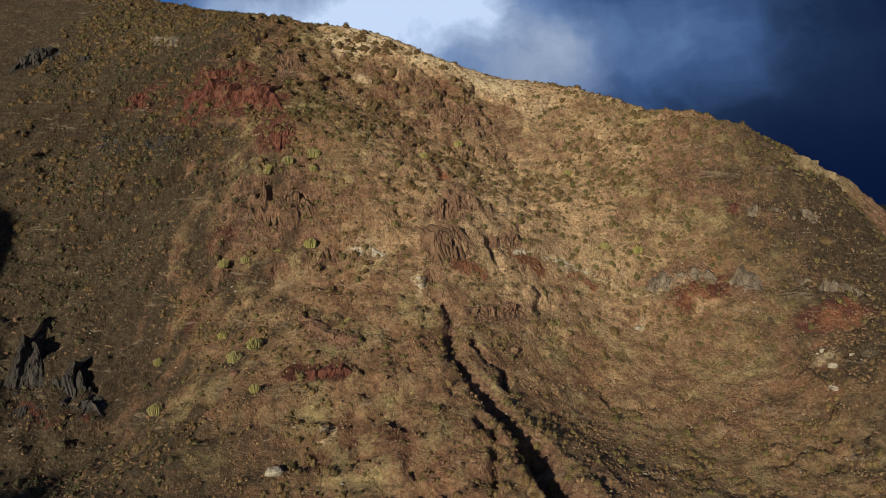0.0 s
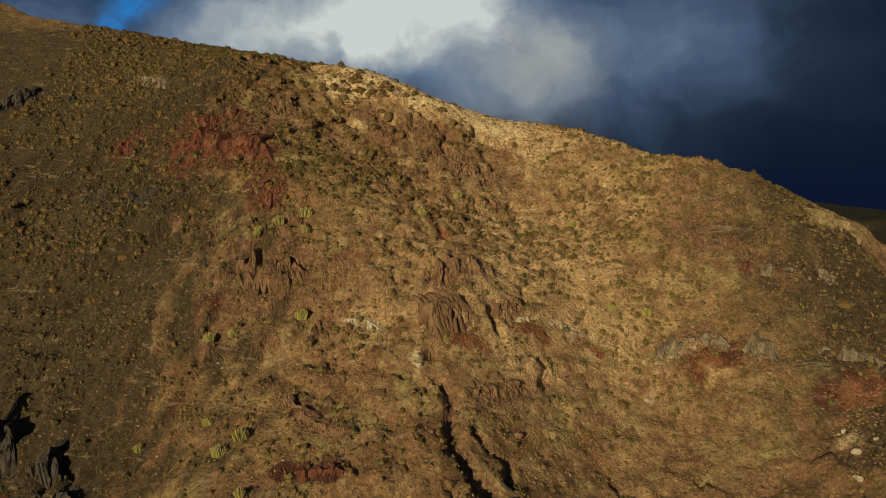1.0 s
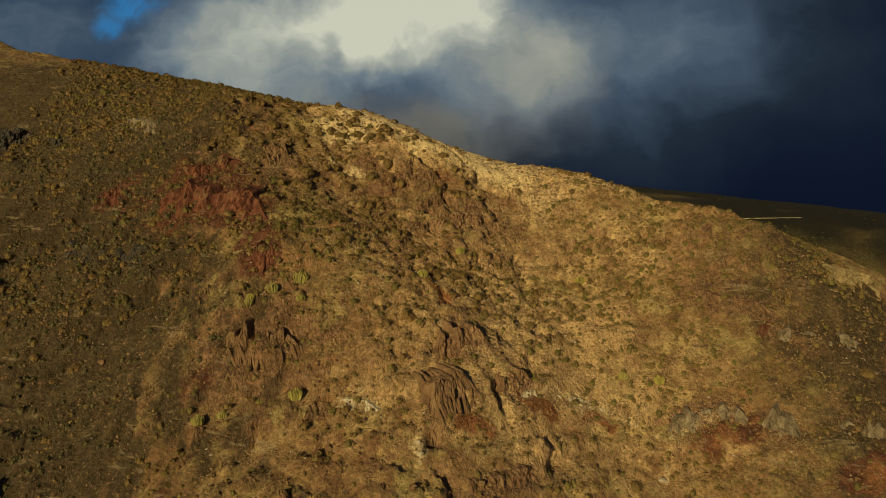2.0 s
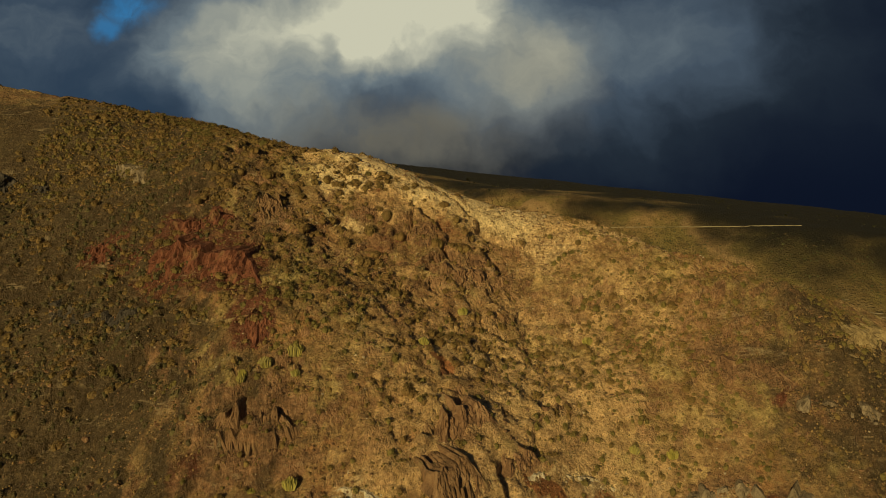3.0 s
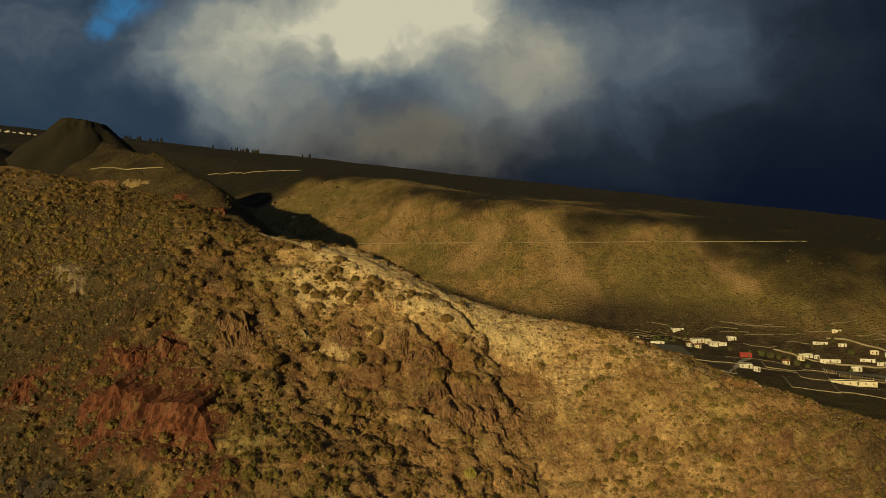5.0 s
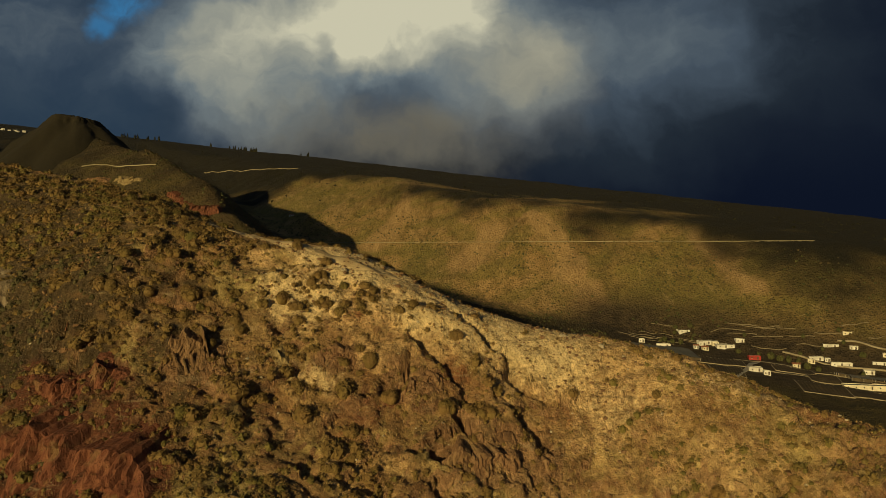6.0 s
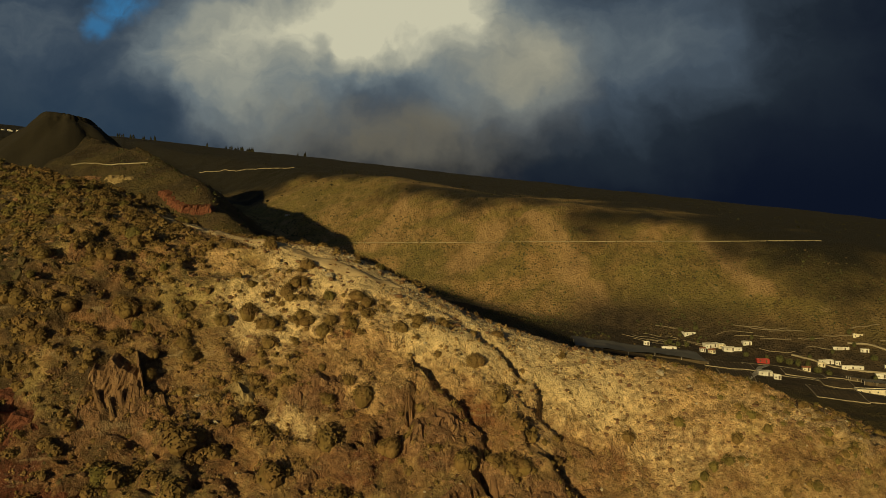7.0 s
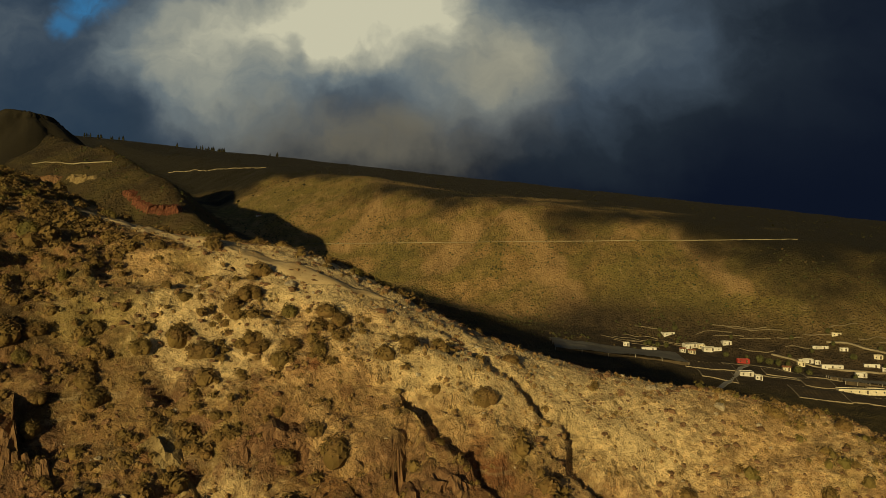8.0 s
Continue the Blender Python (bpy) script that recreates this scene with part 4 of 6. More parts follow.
for k in range(60):
    x, y = STONE_RNG.uniform(-45, 45), STONE_RNG.uniform(48, 121)
    m = STONE_RNG.choice((0, 1, 6, 7))
    boulder(x, y, STONE_RNG.uniform(0.22, 0.5), BOULDERS[m], "angular brown-grey boulder half sunk in the slope", "boulders on the hillside")


ROCKS = {"red": RED_ROCK, "brown": BROWN_ROCK, "grey": GREY_ROCK, "dark": DARK_ROCK, "ochre": OCHRE_ROCK, "pale": PALE_ROCK}
BLOCKS = {}
for rock, mat in ROCKS.items():
    BLOCKS[rock] = []
    for k in range(7):
        bm = stone_shape(STONE_RNG, 0.12, 2)
        mesh = bpy.data.meshes.new("rock_block")
        bm.to_mesh(mesh)
        bm.free()
        mesh.materials.append(mat)
        BLOCKS[rock].append(mesh)


COLUMN_ROCK = rock_material("column_basalt", (0.060, 0.036, 0.021), (0.165, 0.095, 0.050), (0.27, 0.175, 0.098), 1.4, 0.6)


def column_shape(rng, mat):
    """A six-sided basalt prism with an uneven, slanting top."""
    verts, faces, rings = [], [], ((-1.0, 1.1), (-0.35, 1.04), (0.3, 0.98), (0.86, 0.92), (0.98, 0.72))
    turn = [q * math.pi / 3 + rng.uniform(-0.18, 0.18) for q in range(6)]
    lean, slant = rng.uniform(-0.2, 0.2), rng.uniform(-0.08, 0.08)
    for z, r in rings:
        for a in turn:
            k = r * rng.uniform(0.93, 1.05)
            verts.append((k * math.cos(a) + lean * z * 0.3, k * math.sin(a), z + slant * math.cos(a) * (z > 0.5)))
    for k in range(len(rings) - 1):
        faces += [(6 * k + q, 6 * k + (q + 1) % 6, 6 * k + 6 + (q + 1) % 6, 6 * k + 6 + q) for q in range(6)]
    faces += [(5, 4, 3, 2, 1, 0), tuple(range(len(verts) - 6, len(verts)))]
    mesh = bpy.data.meshes.new("basalt_column")
    mesh.from_pydata(verts, [], faces)
    mesh.materials.append(mat)
    return mesh


COLUMNS, DARK_COLUMNS = ([column_shape(STONE_RNG, m) for _ in range(6)] for m in (COLUMN_ROCK, DARK_ROCK))


def rock_face(line, wide, high, mat, parent, seed, columns=False):
    """A broken cliff along a plan line: joints, ribs and ledges, its top running back into the slope."""
    step = 0.16 * max(1.0, wide / 1.2)
    pts = resample(line, step)
    rise = max(0.14, high / 22)
    levels, back = max(4, int(high / rise)), 5
    s = np.arange(len(pts)) * step
    long = s[-1] + 1e-3
    taper = smooth(-0.05, min(0.30, 2.2 * wide / long), s / long) * smooth(-0.05, min(0.30, 2.2 * wide / long), 1 - s / long)
    wob = s + 0.35 * wide * fbm(s / (1.7 * wide), np.zeros_like(s), 3, seed)
    cell = np.floor(wob / wide)
    luck = np.mod(np.sin((cell + seed * 17) * 12.9898) * 43758.5453, 1.0)
    tall = high * taper * (0.68 + 0.40 * luck) * (1 + 0.12 * fbm(s / 0.7, np.full_like(s, 3.0), 2, seed + 3))
    feet = np.array([ground_at(x, y - 0.35) for x, y in pts])
    reach = max(2, int(0.9 / step))
    feet = np.convolve(np.pad(feet, reach, mode="edge"), np.ones(2 * reach + 1) / (2 * reach + 1), mode="valid")
    lows = np.convolve(np.pad(tall, 1, mode="edge"), np.ones(3) / 3, mode="valid")
    tall = np.minimum(tall, lows)
    verts, faces = [], []
    for k, (x, y) in enumerate(pts):
        foot = float(feet[k])
        ax, ay = pts[max(0, k - 3)]
        bx, by = pts[min(len(pts) - 1, k + 3)]
        nx, ny = ay - by, bx - ax
        ln = math.hypot(nx, ny) or 1.0
        nx, ny = (nx / ln, ny / ln) if ny >= 0 else (-nx / ln, -ny / ln)
        z = np.linspace(-0.7, 1.0, levels) * 1.0
        h = np.where(z < 0, z, z * tall[k])
        hs = np.full_like(h, s[k])
        course = np.floor((h + 0.6 * fbm(hs / 2.5, h / 2.5, 2, seed + 5)) / (0.32 * high + 0.25))
        shift = (s[k] + 0.45 * wide * fbm(hs / wide, h / (1.6 * wide), 3, seed + 7)) / wide + 0.37 * np.mod(course, 3)
        part_ = np.floor(shift)
        v = shift - part_
        block = np.mod(np.sin((part_ * 7 + course * 31 + seed) * 78.233) * 43758.5453, 1.0)
        joint = (1 - smooth(0.0, 0.15, np.minimum(v, 1 - v))) * smooth(0.15, 0.6, block)
        out = (0.30 if columns else 0.55) * wide * (luck[k] - 0.5) + (0.12 if columns else 0.34) * wide * (block - 0.5)
        out = out - 0.34 * wide * joint + 0.30 * wide * fbm(hs / (0.8 * wide), h / (1.0 * wide), 4, seed + 11, 0.62)
        out = out + 0.16 * wide * smooth(0.62, 0.85, z) * (1 if luck[k] > 0.35 else -0.5)
        inward = ((0.55 if columns else 0.44) * h - out * taper[k]) + (0.35 * wide if columns else 0.0)
        for q in range(levels):
            verts.append((x + nx * inward[q], y + ny * inward[q], foot + h[q]))
        top, b0 = foot + h[-1], inward[-1]
        for q in range(1, back + 1):
            d = b0 + q / back * (1.15 * tall[k] + 0.7)
            px, py = x + nx * d, y + ny * d
            lie = ground_at(px, py)
            f = q / back
            z1 = top + 0.22 * (d - b0) + 0.12 * wide * gradient_noise(np.float32(s[k] / 0.6), np.float32(d / 0.6), seed)
            verts.append((px, py, float(min(z1, lie + 0.5 * tall[k] * (1 - f))) if q < back else lie - 0.35))
        if k:
            m = levels + back
            i0 = (k - 1) * m
            faces += [(i0 + q, i0 + m + q, i0 + m + q + 1, i0 + q + 1) for q in range(m - 1)]
    return solid("rock_face", verts, faces, mat, parent)


def outcrop(label, rock, line, wide, high, columns=False):
    """A craggy rock face, with its columns or the blocks fallen from it."""
    rng = STONE_RNG
    root = new("rock_outcrop")
    rock_face(line, wide, high, COLUMN_ROCK if columns and rock == "brown" else ROCKS[rock], root, rng.randrange(1000), columns)
    spots = resample(line, wide * (0.5 if columns else 1.5))
    for k, (x, y) in enumerate(spots):
        end = min(1.0, 0.35 + 2.2 * min(k, len(spots) - 1 - k) / max(1, len(spots)))
        if columns:
            tall = high * end * rng.uniform(0.36, 0.70)
            w = wide * rng.uniform(0.24, 0.38)
            ob = new("basalt_column", rng.choice(COLUMNS if rock == "brown" else DARK_COLUMNS))
            lean = 0.58
            x, y = x + rng.uniform(-0.1, 0.1) * wide, y + rng.uniform(0.15, 0.65) * wide
            ob.matrix_local = pose(x, y + lean * tall * 0.45, ground_at(x, y - 0.3) + tall * 0.40, -math.degrees(math.atan(lean)) + rng.uniform(-4, 4), rng.uniform(-4, 4), rng.uniform(0, 60)) @ Matrix.Diagonal((w, w * rng.uniform(0.85, 1.15), tall * 0.56, 1))
        else:
            if rng.random() < 0.35:
                continue
            w = min(wide, 1.2) * rng.uniform(0.14, 0.34)
            x, y = x + rng.uniform(-0.5, 0.5) * wide, y - rng.uniform(0.1, 1.2) * wide
            ob = new("rock_block", rng.choice(BLOCKS[rock]))
            ob.matrix_local = pose(x, y, ground_at(x, y) - 0.1 * w, rng.uniform(-25, 25), rng.uniform(-25, 25), rng.uniform(0, 360)) @ Matrix.Diagonal((w, w * rng.uniform(0.7, 1.1), w * rng.uniform(0.6, 1.0), 1))
        ob.parent = root
    return tagged(root, label, "rock outcrop")


for row in BANDS:
    outcrop(*row)


def scattered(name, label, mat, shapes, spots, category="", sink=0.05, tilt=True):
    """Many small copies as one mesh; spots are (x, y, size, turn)."""
    rng = np.random.RandomState(len(spots))
    pieces, n = [], 0
    allv, allf = [], []
    for x, y, s, turn in spots:
        v, f = shapes[rng.randint(len(shapes))]
        c, q = math.cos(turn), math.sin(turn)
        w = np.empty_like(v)
        w[:, 0], w[:, 1], w[:, 2] = (v[:, 0] * c - v[:, 1] * q) * s + x, (v[:, 0] * q + v[:, 1] * c) * s + y, v[:, 2] * s + ground_at(x, y) - sink * s
        allv.append(w)
        allf.append(f + n)
        n += len(v)
    ob = new(name, bulk_mesh(name, np.concatenate(allv), np.concatenate(allf), mat))
    return tagged(ob, label, category or name.replace("_", " "), kind="stuff")


def triangles(bm):
    bmesh.ops.triangulate(bm, faces=bm.faces[:])
    v = np.array([q.co for q in bm.verts], np.float32)
    f = np.array([[w.index for w in q.verts] for q in bm.faces], np.int64)
    bm.free()
    return v, f


def spots_on(count, x0, x1, y0, y1, small, large, density, seed):
    rng = np.random.RandomState(seed)
    out = []
    while len(out) < count:
        x, y = rng.uniform(x0, x1, 4000), rng.uniform(y0, y1, 4000)
        keep = rng.uniform(0, 1, 4000) < density(x, y)
        for a, b in zip(x[keep], y[keep]):
            out.append((a, b, small + (large - small) * rng.uniform() ** 2.2, rng.uniform(0, 6.28)))
    return out[:count]


STONES = [triangles(stone_shape(STONE_RNG, 0.3, 1)) for _ in range(6)]
scattered("loose_stones", "loose brown stones strewn over the slope", BROWN_ROCK, STONES, spots_on(7000, -48, 48, 45, 123, 0.07, 0.34, lambda x, y: np.clip(0.35 + fbm(x / 8, y / 6, 3, 201), 0.03, 1), 1), "stones")
scattered("crest_rubble", "broken brown rubble on the stony crest", BROWN_ROCK, STONES, spots_on(3000, -27, 26, 98, 122, 0.04, 0.20, lambda x, y: np.clip(0.4 + fbm(x / 3, y / 3, 3, 205), 0.03, 1), 12), "stones")
scattered("pale_stones", "small pale stones along the crest", PALE_ROCK, STONES, spots_on(900, -40, 46, 50, 123, 0.06, 0.22, lambda x, y: np.clip(0.15 + zone(PALE_ZONES, x, y) + 0.5 * fbm(x / 6, y / 6, 2, 203), 0.02, 1), 2), "stones")


# ---- shrubs ----
def leaf_dome(rng, leaves, wide=1.0, high=0.75, leaf=0.13, core=5):
    """A low dome of small leaf sprays with an uneven outline round a dark twiggy core."""
    verts, faces = [], []
    lobes = [(0.0, 0.0, 0.62)] + [(rng.uniform(-0.42, 0.42), rng.uniform(-0.42, 0.42), rng.uniform(0.36, 0.54)) for _ in range(4)]
    for k in range(leaves):
        lx, ly, lr = lobes[k % 5]
        a, u = rng.uniform(0, 6.283), rng.uniform(-0.05, 1.0)
        r = math.sqrt(max(0.0, 1 - u * u))
        d = Vector((r * math.cos(a), r * math.sin(a), u))
        p = Vector((lx, ly, 0)) + d * lr * rng.uniform(0.88, 1.04)
        p = Vector((p.x * wide, p.y * wide, max(0.0, p.z * high / 0.55)))
        n = (d + Vector((rng.uniform(-0.55, 0.55), rng.uniform(-0.55, 0.55), rng.uniform(-0.2, 0.7)))).normalized()
        t = n.orthogonal().normalized()
        t = Matrix.Rotation(rng.uniform(0, 6.283), 3, n) @ t
        b = n.cross(t)
        s = leaf * rng.uniform(0.6, 1.4)
        i = len(verts)
        verts += [p - t * s, p + b * s * 0.55 + n * s * 0.25, p + t * s + n * s * 0.3, p - b * s * 0.55]
        faces += [(i, i + 1, i + 2), (i, i + 2, i + 3)]
    if core:
        for lx, ly, lr in lobes[:core]:
            bm = bmesh.new()
            bmesh.ops.create_icosphere(bm, subdivisions=2 if leaves > 700 else 1, radius=lr * 0.84)
            i = len(verts)
            for v in bm.verts:
                v.co *= rng.uniform(0.92, 1.05)
                verts.append(Vector(((v.co.x + lx) * wide, (v.co.y + ly) * wide, v.co.z * high / 0.55)))
            bm.verts.index_update()
            faces += [tuple(i + v.index for v in f.verts) for f in bm.faces]
            bm.free()
    return np.array([tuple(v) for v in verts], np.float32), np.array(faces, np.int64)


def twig_shape(rng):
    """Crooked woody stems spreading from one root."""
    verts, faces = [], []
    for k in range(7):
        a, out = rng.uniform(0, 6.283), rng.uniform(0.25, 0.6)
        p, r = Vector((0, 0, -0.15)), 0.045
        ring0 = None
        for step in range(4):
            i = len(verts)
            for q in range(4):
                w = q * math.pi / 2
                verts.append((p.x + r * math.cos(w), p.y + r * math.sin(w), p.z))
            if ring0 is not None:
                faces += [(ring0 + q, ring0 + (q + 1) % 4, i + (q + 1) % 4, i + q) for q in range(4)]
            ring0 = i
            p = p + Vector((math.cos(a) * out / 3, math.sin(a) * out / 3, 0.2 + rng.uniform(-0.04, 0.04)))
            a += rng.uniform(-0.4, 0.4)
            r *= 0.7
    return np.array(verts, np.float32), np.array(faces, np.int64)


SHRUB_RNG = random.Random(21)
CROWNS = {}
for key, mat in (("dry", SCRUB_LEAF), ("green", GREEN_LEAF)):
    CROWNS[key + " fine"] = [bulk_mesh("crown", *leaf_dome(SHRUB_RNG, 800, SHRUB_RNG.uniform(0.85, 1.05), SHRUB_RNG.uniform(0.5, 0.75), 0.066), mat) for _ in range(4)]
    CROWNS[key] = [bulk_mesh("crown", *leaf_dome(SHRUB_RNG, 300, SHRUB_RNG.uniform(0.85, 1.05), SHRUB_RNG.uniform(0.55, 0.85), 0.10), mat) for _ in range(4)]
STEMS = [bulk_mesh("stems", *twig_shape(SHRUB_RNG), BARK) for _ in range(3)]


def shrub(x, y, size, key, label, group):
    dy, dx = slope_at(x, y)
    root = new("shrub")
    root.matrix_world = pose(x, y, ground_at(x, y) - 0.06 * size, 12 * min(dy, 1.2), -8 * max(-1, min(dx, 1)), SHRUB_RNG.uniform(0, 360)) @ Matrix.Diagonal((size, size, size * SHRUB_RNG.uniform(0.8, 1.15), 1))
    crown, stems = new("crown", SHRUB_RNG.choice(CROWNS[key + " fine" if y > 104 and -30 < x < 8 else key])), new("stems", SHRUB_RNG.choice(STEMS))
    crown.parent = stems.parent = root
    return tagged(root, label, "shrub", group)


NEAR_SHRUBS = ((-13.4, 111.6, 0.82), (-12.1, 110.7, 0.91), (-11.5, 110.1, 0.86), (-19.7, 110.0, 0.93), (-19.5, 108.5, 0.94), (-17.3, 109.2, 0.77), (-23.5, 108.3, 0.75), (-23.0, 107.9, 1.0), (-22.0, 108.8, 0.83), (-8.7, 110.4, 0.82), (-8.4, 112.4, 1.05), (-7.7, 112.2, 0.89), (-12.5, 114.4, 1.0), (-27.7, 105.2, 1.11), (-29.6, 106.8, 1.19), (-26.5, 107.2, 0.97), (-18.4, 115.3, 0.94), (-15.4, 116.1, 1.01), (-10.4, 109.6, 0.91), (-14.3, 109.3, 0.97), (-15.6, 110.1, 0.95), (-23.0, 114.3, 0.77), (-27.9, 112.6, 1.24), (-26.8, 110.9, 1.17), (-29.3, 109.6, 1.04), (-33.4, 114.3, 0.91), (-0.1, 110.1, 1.01), (-5.6, 104.6, 1.11), (-7.4, 106.2, 1.22), (-9.2, 103.9, 1.3), (-20.3, 99.6, 1.22), (-17.6, 101.5, 1.31), (-17.1, 99.3, 1.08), (-19.0, 98.0, 1.26), (-21.5, 100.1, 1.1), (2.2, 105.6, 1.32), (-12.4, 101.4, 1.3), (-8.5, 101.9, 0.94))
for x, y, s in NEAR_SHRUBS:
    shrub(x, y, s, "dry", "rounded brown-olive shrub on the stony crest", "shrubs on the crest")


def shrub_density(x, y):
    d = 0.10 + 0.95 * zone(((-45, 119, 28, 11, 1.0), (-16, 111, 13, 6, 1.6), (-33, 95, 11, 7, 0.7), (-14, 95, 9, 7, 0.75), (18, 100, 13, 9, 0.35), (-4, 112, 7, 4, 0.35), (-30, 126, 22, 8, 1.0)), x, y)
    return np.clip(d * (0.7 + 1.2 * fbm(x / 7, y / 6, 2, 211)), 0, 1) * (gully_free(x, y))


def gully_free(x, y):
    d, _, _ = along([(a, b, 0) for a, b in PATH], x, y)
    return d > 2.2


for x, y, s, _ in spots_on(275, -58, 46, 78, 134, 0.45, 1.2, shrub_density, 7):
    key = "green" if zone(GREEN_ZONES, x, y) * 0.8 > SHRUB_RNG.random() else "dry"
    shrub(x, y, s, key, "olive-green dome shrub on the dry slope" if key == "green" else "dry brown dome shrub on the slope", "green shrubs" if key == "green" else "dry shrubs")
TUFTS = [leaf_dome(SHRUB_RNG, 34, 1.0, 0.7, 0.19, 1) for _ in range(8)]
DOMES = [leaf_dome(SHRUB_RNG, 130, 1.0, 0.62, 0.13, 3) for _ in range(5)]
scattered("dome_scrub", "rounded olive-brown scrub domes below the crest", SCRUB_LEAF, DOMES, spots_on(2300, -62, 30, 88, 134, 0.26, 0.95, lambda x, y: np.clip(0.28 + 0.3 * smooth(-8, -30, x) - 0.42 * smooth(-6, 16, x) + 1.1 * fbm(x / 6, y / 5, 3, 227), 0.02, 1) * gully_free(x, y) * (zone(PALE_ZONES[:3], x, y) < 0.45) * (1 - 0.85 * smooth(-10, 0, x) * smooth(106, 111, y)), 14), "scrub")
FINE_TUFTS = [leaf_dome(SHRUB_RNG, 60, 1.0, 0.7, 0.18, 1) for _ in range(6)]


def crest_near(x, y):
    return (y > 100) & (x > -30) & (x < 14)


scattered("crest_scrub", "small olive-brown scrub tufts on the crest", SCRUB_LEAF, FINE_TUFTS, spots_on(1200, -30, 14, 100, 126, 0.12, 0.5, lambda x, y: np.clip(0.30 + 1.0 * fbm(x / 5, y / 4, 3, 225), 0.02, 1) * gully_free(x, y) * (1 - 0.85 * np.minimum(zone(PALE_ZONES[:3], x, y) * 1.2, 1)) * (1 - 0.7 * smooth(-10, 0, x)), 13), "scrub")
SMALL = [leaf_dome(SHRUB_RNG, 12, 1.0, 0.8, 0.30, 1) for _ in range(8)]
scattered("dry_tufts", "small dry brown tufts covering the slope", TUFT_LEAF, SMALL, spots_on(17000, -50, 50, 46, 124, 0.08, 0.26, lambda x, y: np.clip(0.45 + 0.9 * fbm(x / 7, y / 6, 3, 229), 0.05, 1) * (1 - 0.6 * smooth(-8, -44, x)), 15), "scrub")
def in_left_shade(x, y):
    """Whether a tuft takes the darker leaf colour that stands in for shade on the left."""
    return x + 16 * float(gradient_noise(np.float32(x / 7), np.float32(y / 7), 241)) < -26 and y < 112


low_spots = spots_on(9500, -60, 58, 44, 135, 0.14, 0.62, lambda x, y: np.clip(0.30 + 1.0 * fbm(x / 9, y / 7, 3, 221) + 0.4 * zone(GREEN_ZONES, x, y), 0.02, 1) * gully_free(x, y) * ~crest_near(x, y), 3)
green_spots = spots_on(4200, -60, 58, 50, 135, 0.18, 0.75, lambda x, y: np.clip(0.06 + zone(GREEN_ZONES, x, y) * (0.5 + 1.3 * fbm(x / 6, y / 5, 2, 223)), 0.0, 1) * gully_free(x, y) * ~crest_near(x, y), 4)
scattered("low_scrub", "low brown-olive scrub covering the hillside", SCRUB_LEAF, TUFTS, [p for p in low_spots if not in_left_shade(p[0], p[1])], "scrub")
scattered("green_scrub", "low green scrub in the damp hollows", GREEN_LEAF, TUFTS, [p for p in green_spots if not in_left_shade(p[0], p[1])], "scrub")
# The same tufts in the leaf colour that holds the left slope's shade.
scattered("heath", "low scrub with the left slope's shade put into its colour", SHADED_SCRUB_LEAF, TUFTS, [p for p in low_spots + green_spots if in_left_shade(p[0], p[1])], "heath")


# ---- spurge clumps ----
def spurge_shape(rng):
    """A candelabra spurge: many upright ribbed stems crowded into a dome."""
    verts, faces = [], []
    for k in range(120):
        a, r = rng.uniform(0, 6.283), 0.8 * math.sqrt(rng.random())
        x, y = r * math.cos(a), r * math.sin(a)
        top = (1.25 - 0.75 * r * r) * rng.uniform(0.75, 1.05)
        ox, oy, w = x * 0.30, y * 0.30, rng.uniform(0.045, 0.07)
        i = len(verts)
        for z, f, g in ((0.0, 0.75, 0.0), (top * 0.55, 1.0, 0.6), (top * 0.95, 0.85, 1.0)):
            for q in range(4):
                b = a + q * math.pi / 2
                verts.append((x * 0.75 + ox * g + w * f * math.cos(b), y * 0.75 + oy * g + w * f * math.sin(b), z - 0.1))
        verts.append((x * 0.75 + ox, y * 0.75 + oy, top - 0.1))
        for lv in range(2):
            for q in range(4):
                s, t = i + lv * 4 + q, i + lv * 4 + (q + 1) % 4
                faces += [(s, t, t + 4), (s, t + 4, s + 4)]
        faces += [(i + 8 + q, i + 8 + (q + 1) % 4, i + 12) for q in range(4)]
    return np.array(verts, np.float32), np.array(faces, np.int64)


SPURGES = [bulk_mesh("spurge", *spurge_shape(SHRUB_RNG), SPURGE_LEAF) for _ in range(3)]
for x, y, s in ((-15.2, 85.3, 1.1), (-17.8, 83.8, 0.9), (2.1, 97.3, 0.75), (-20.5, 75.6, 0.65), (-13.9, 76.5, 0.95), (-16.7, 64.7, 0.85), (-27.2, 69.6, 0.65), (-25.4, 64.4, 0.85), (-15.2, 59.0, 0.6), (-22.5, 75.0, 0.75), (-8.7, 67.4, 0.55), (-1.0, 78.1, 0.7), (-17.5, 76.9, 0.5), (-19.8, 82.8, 0.55), (-14.8, 83.3, 0.6), (-2.4, 89.8, 0.75), (11.8, 75.9, 0.5), (17.0, 99.0, 0.8), (-19.9, 82.7, 0.6), (-18.3, 63.9, 0.9), (-20.6, 68.2, 0.6), (23.5, 87.8, 0.8), (19.5, 87.8, 0.7)):
    ob = new("spurge", SHRUB_RNG.choice(SPURGES))
    ob.matrix_world = pose(x, y, ground_at(x, y) - 0.05, 8, 0, SHRUB_RNG.uniform(0, 360)) @ Matrix.Scale(s, 4)
    tagged(ob, "yellow-green clump of upright spurge stems on the slope", "spurge", "spurge clumps")


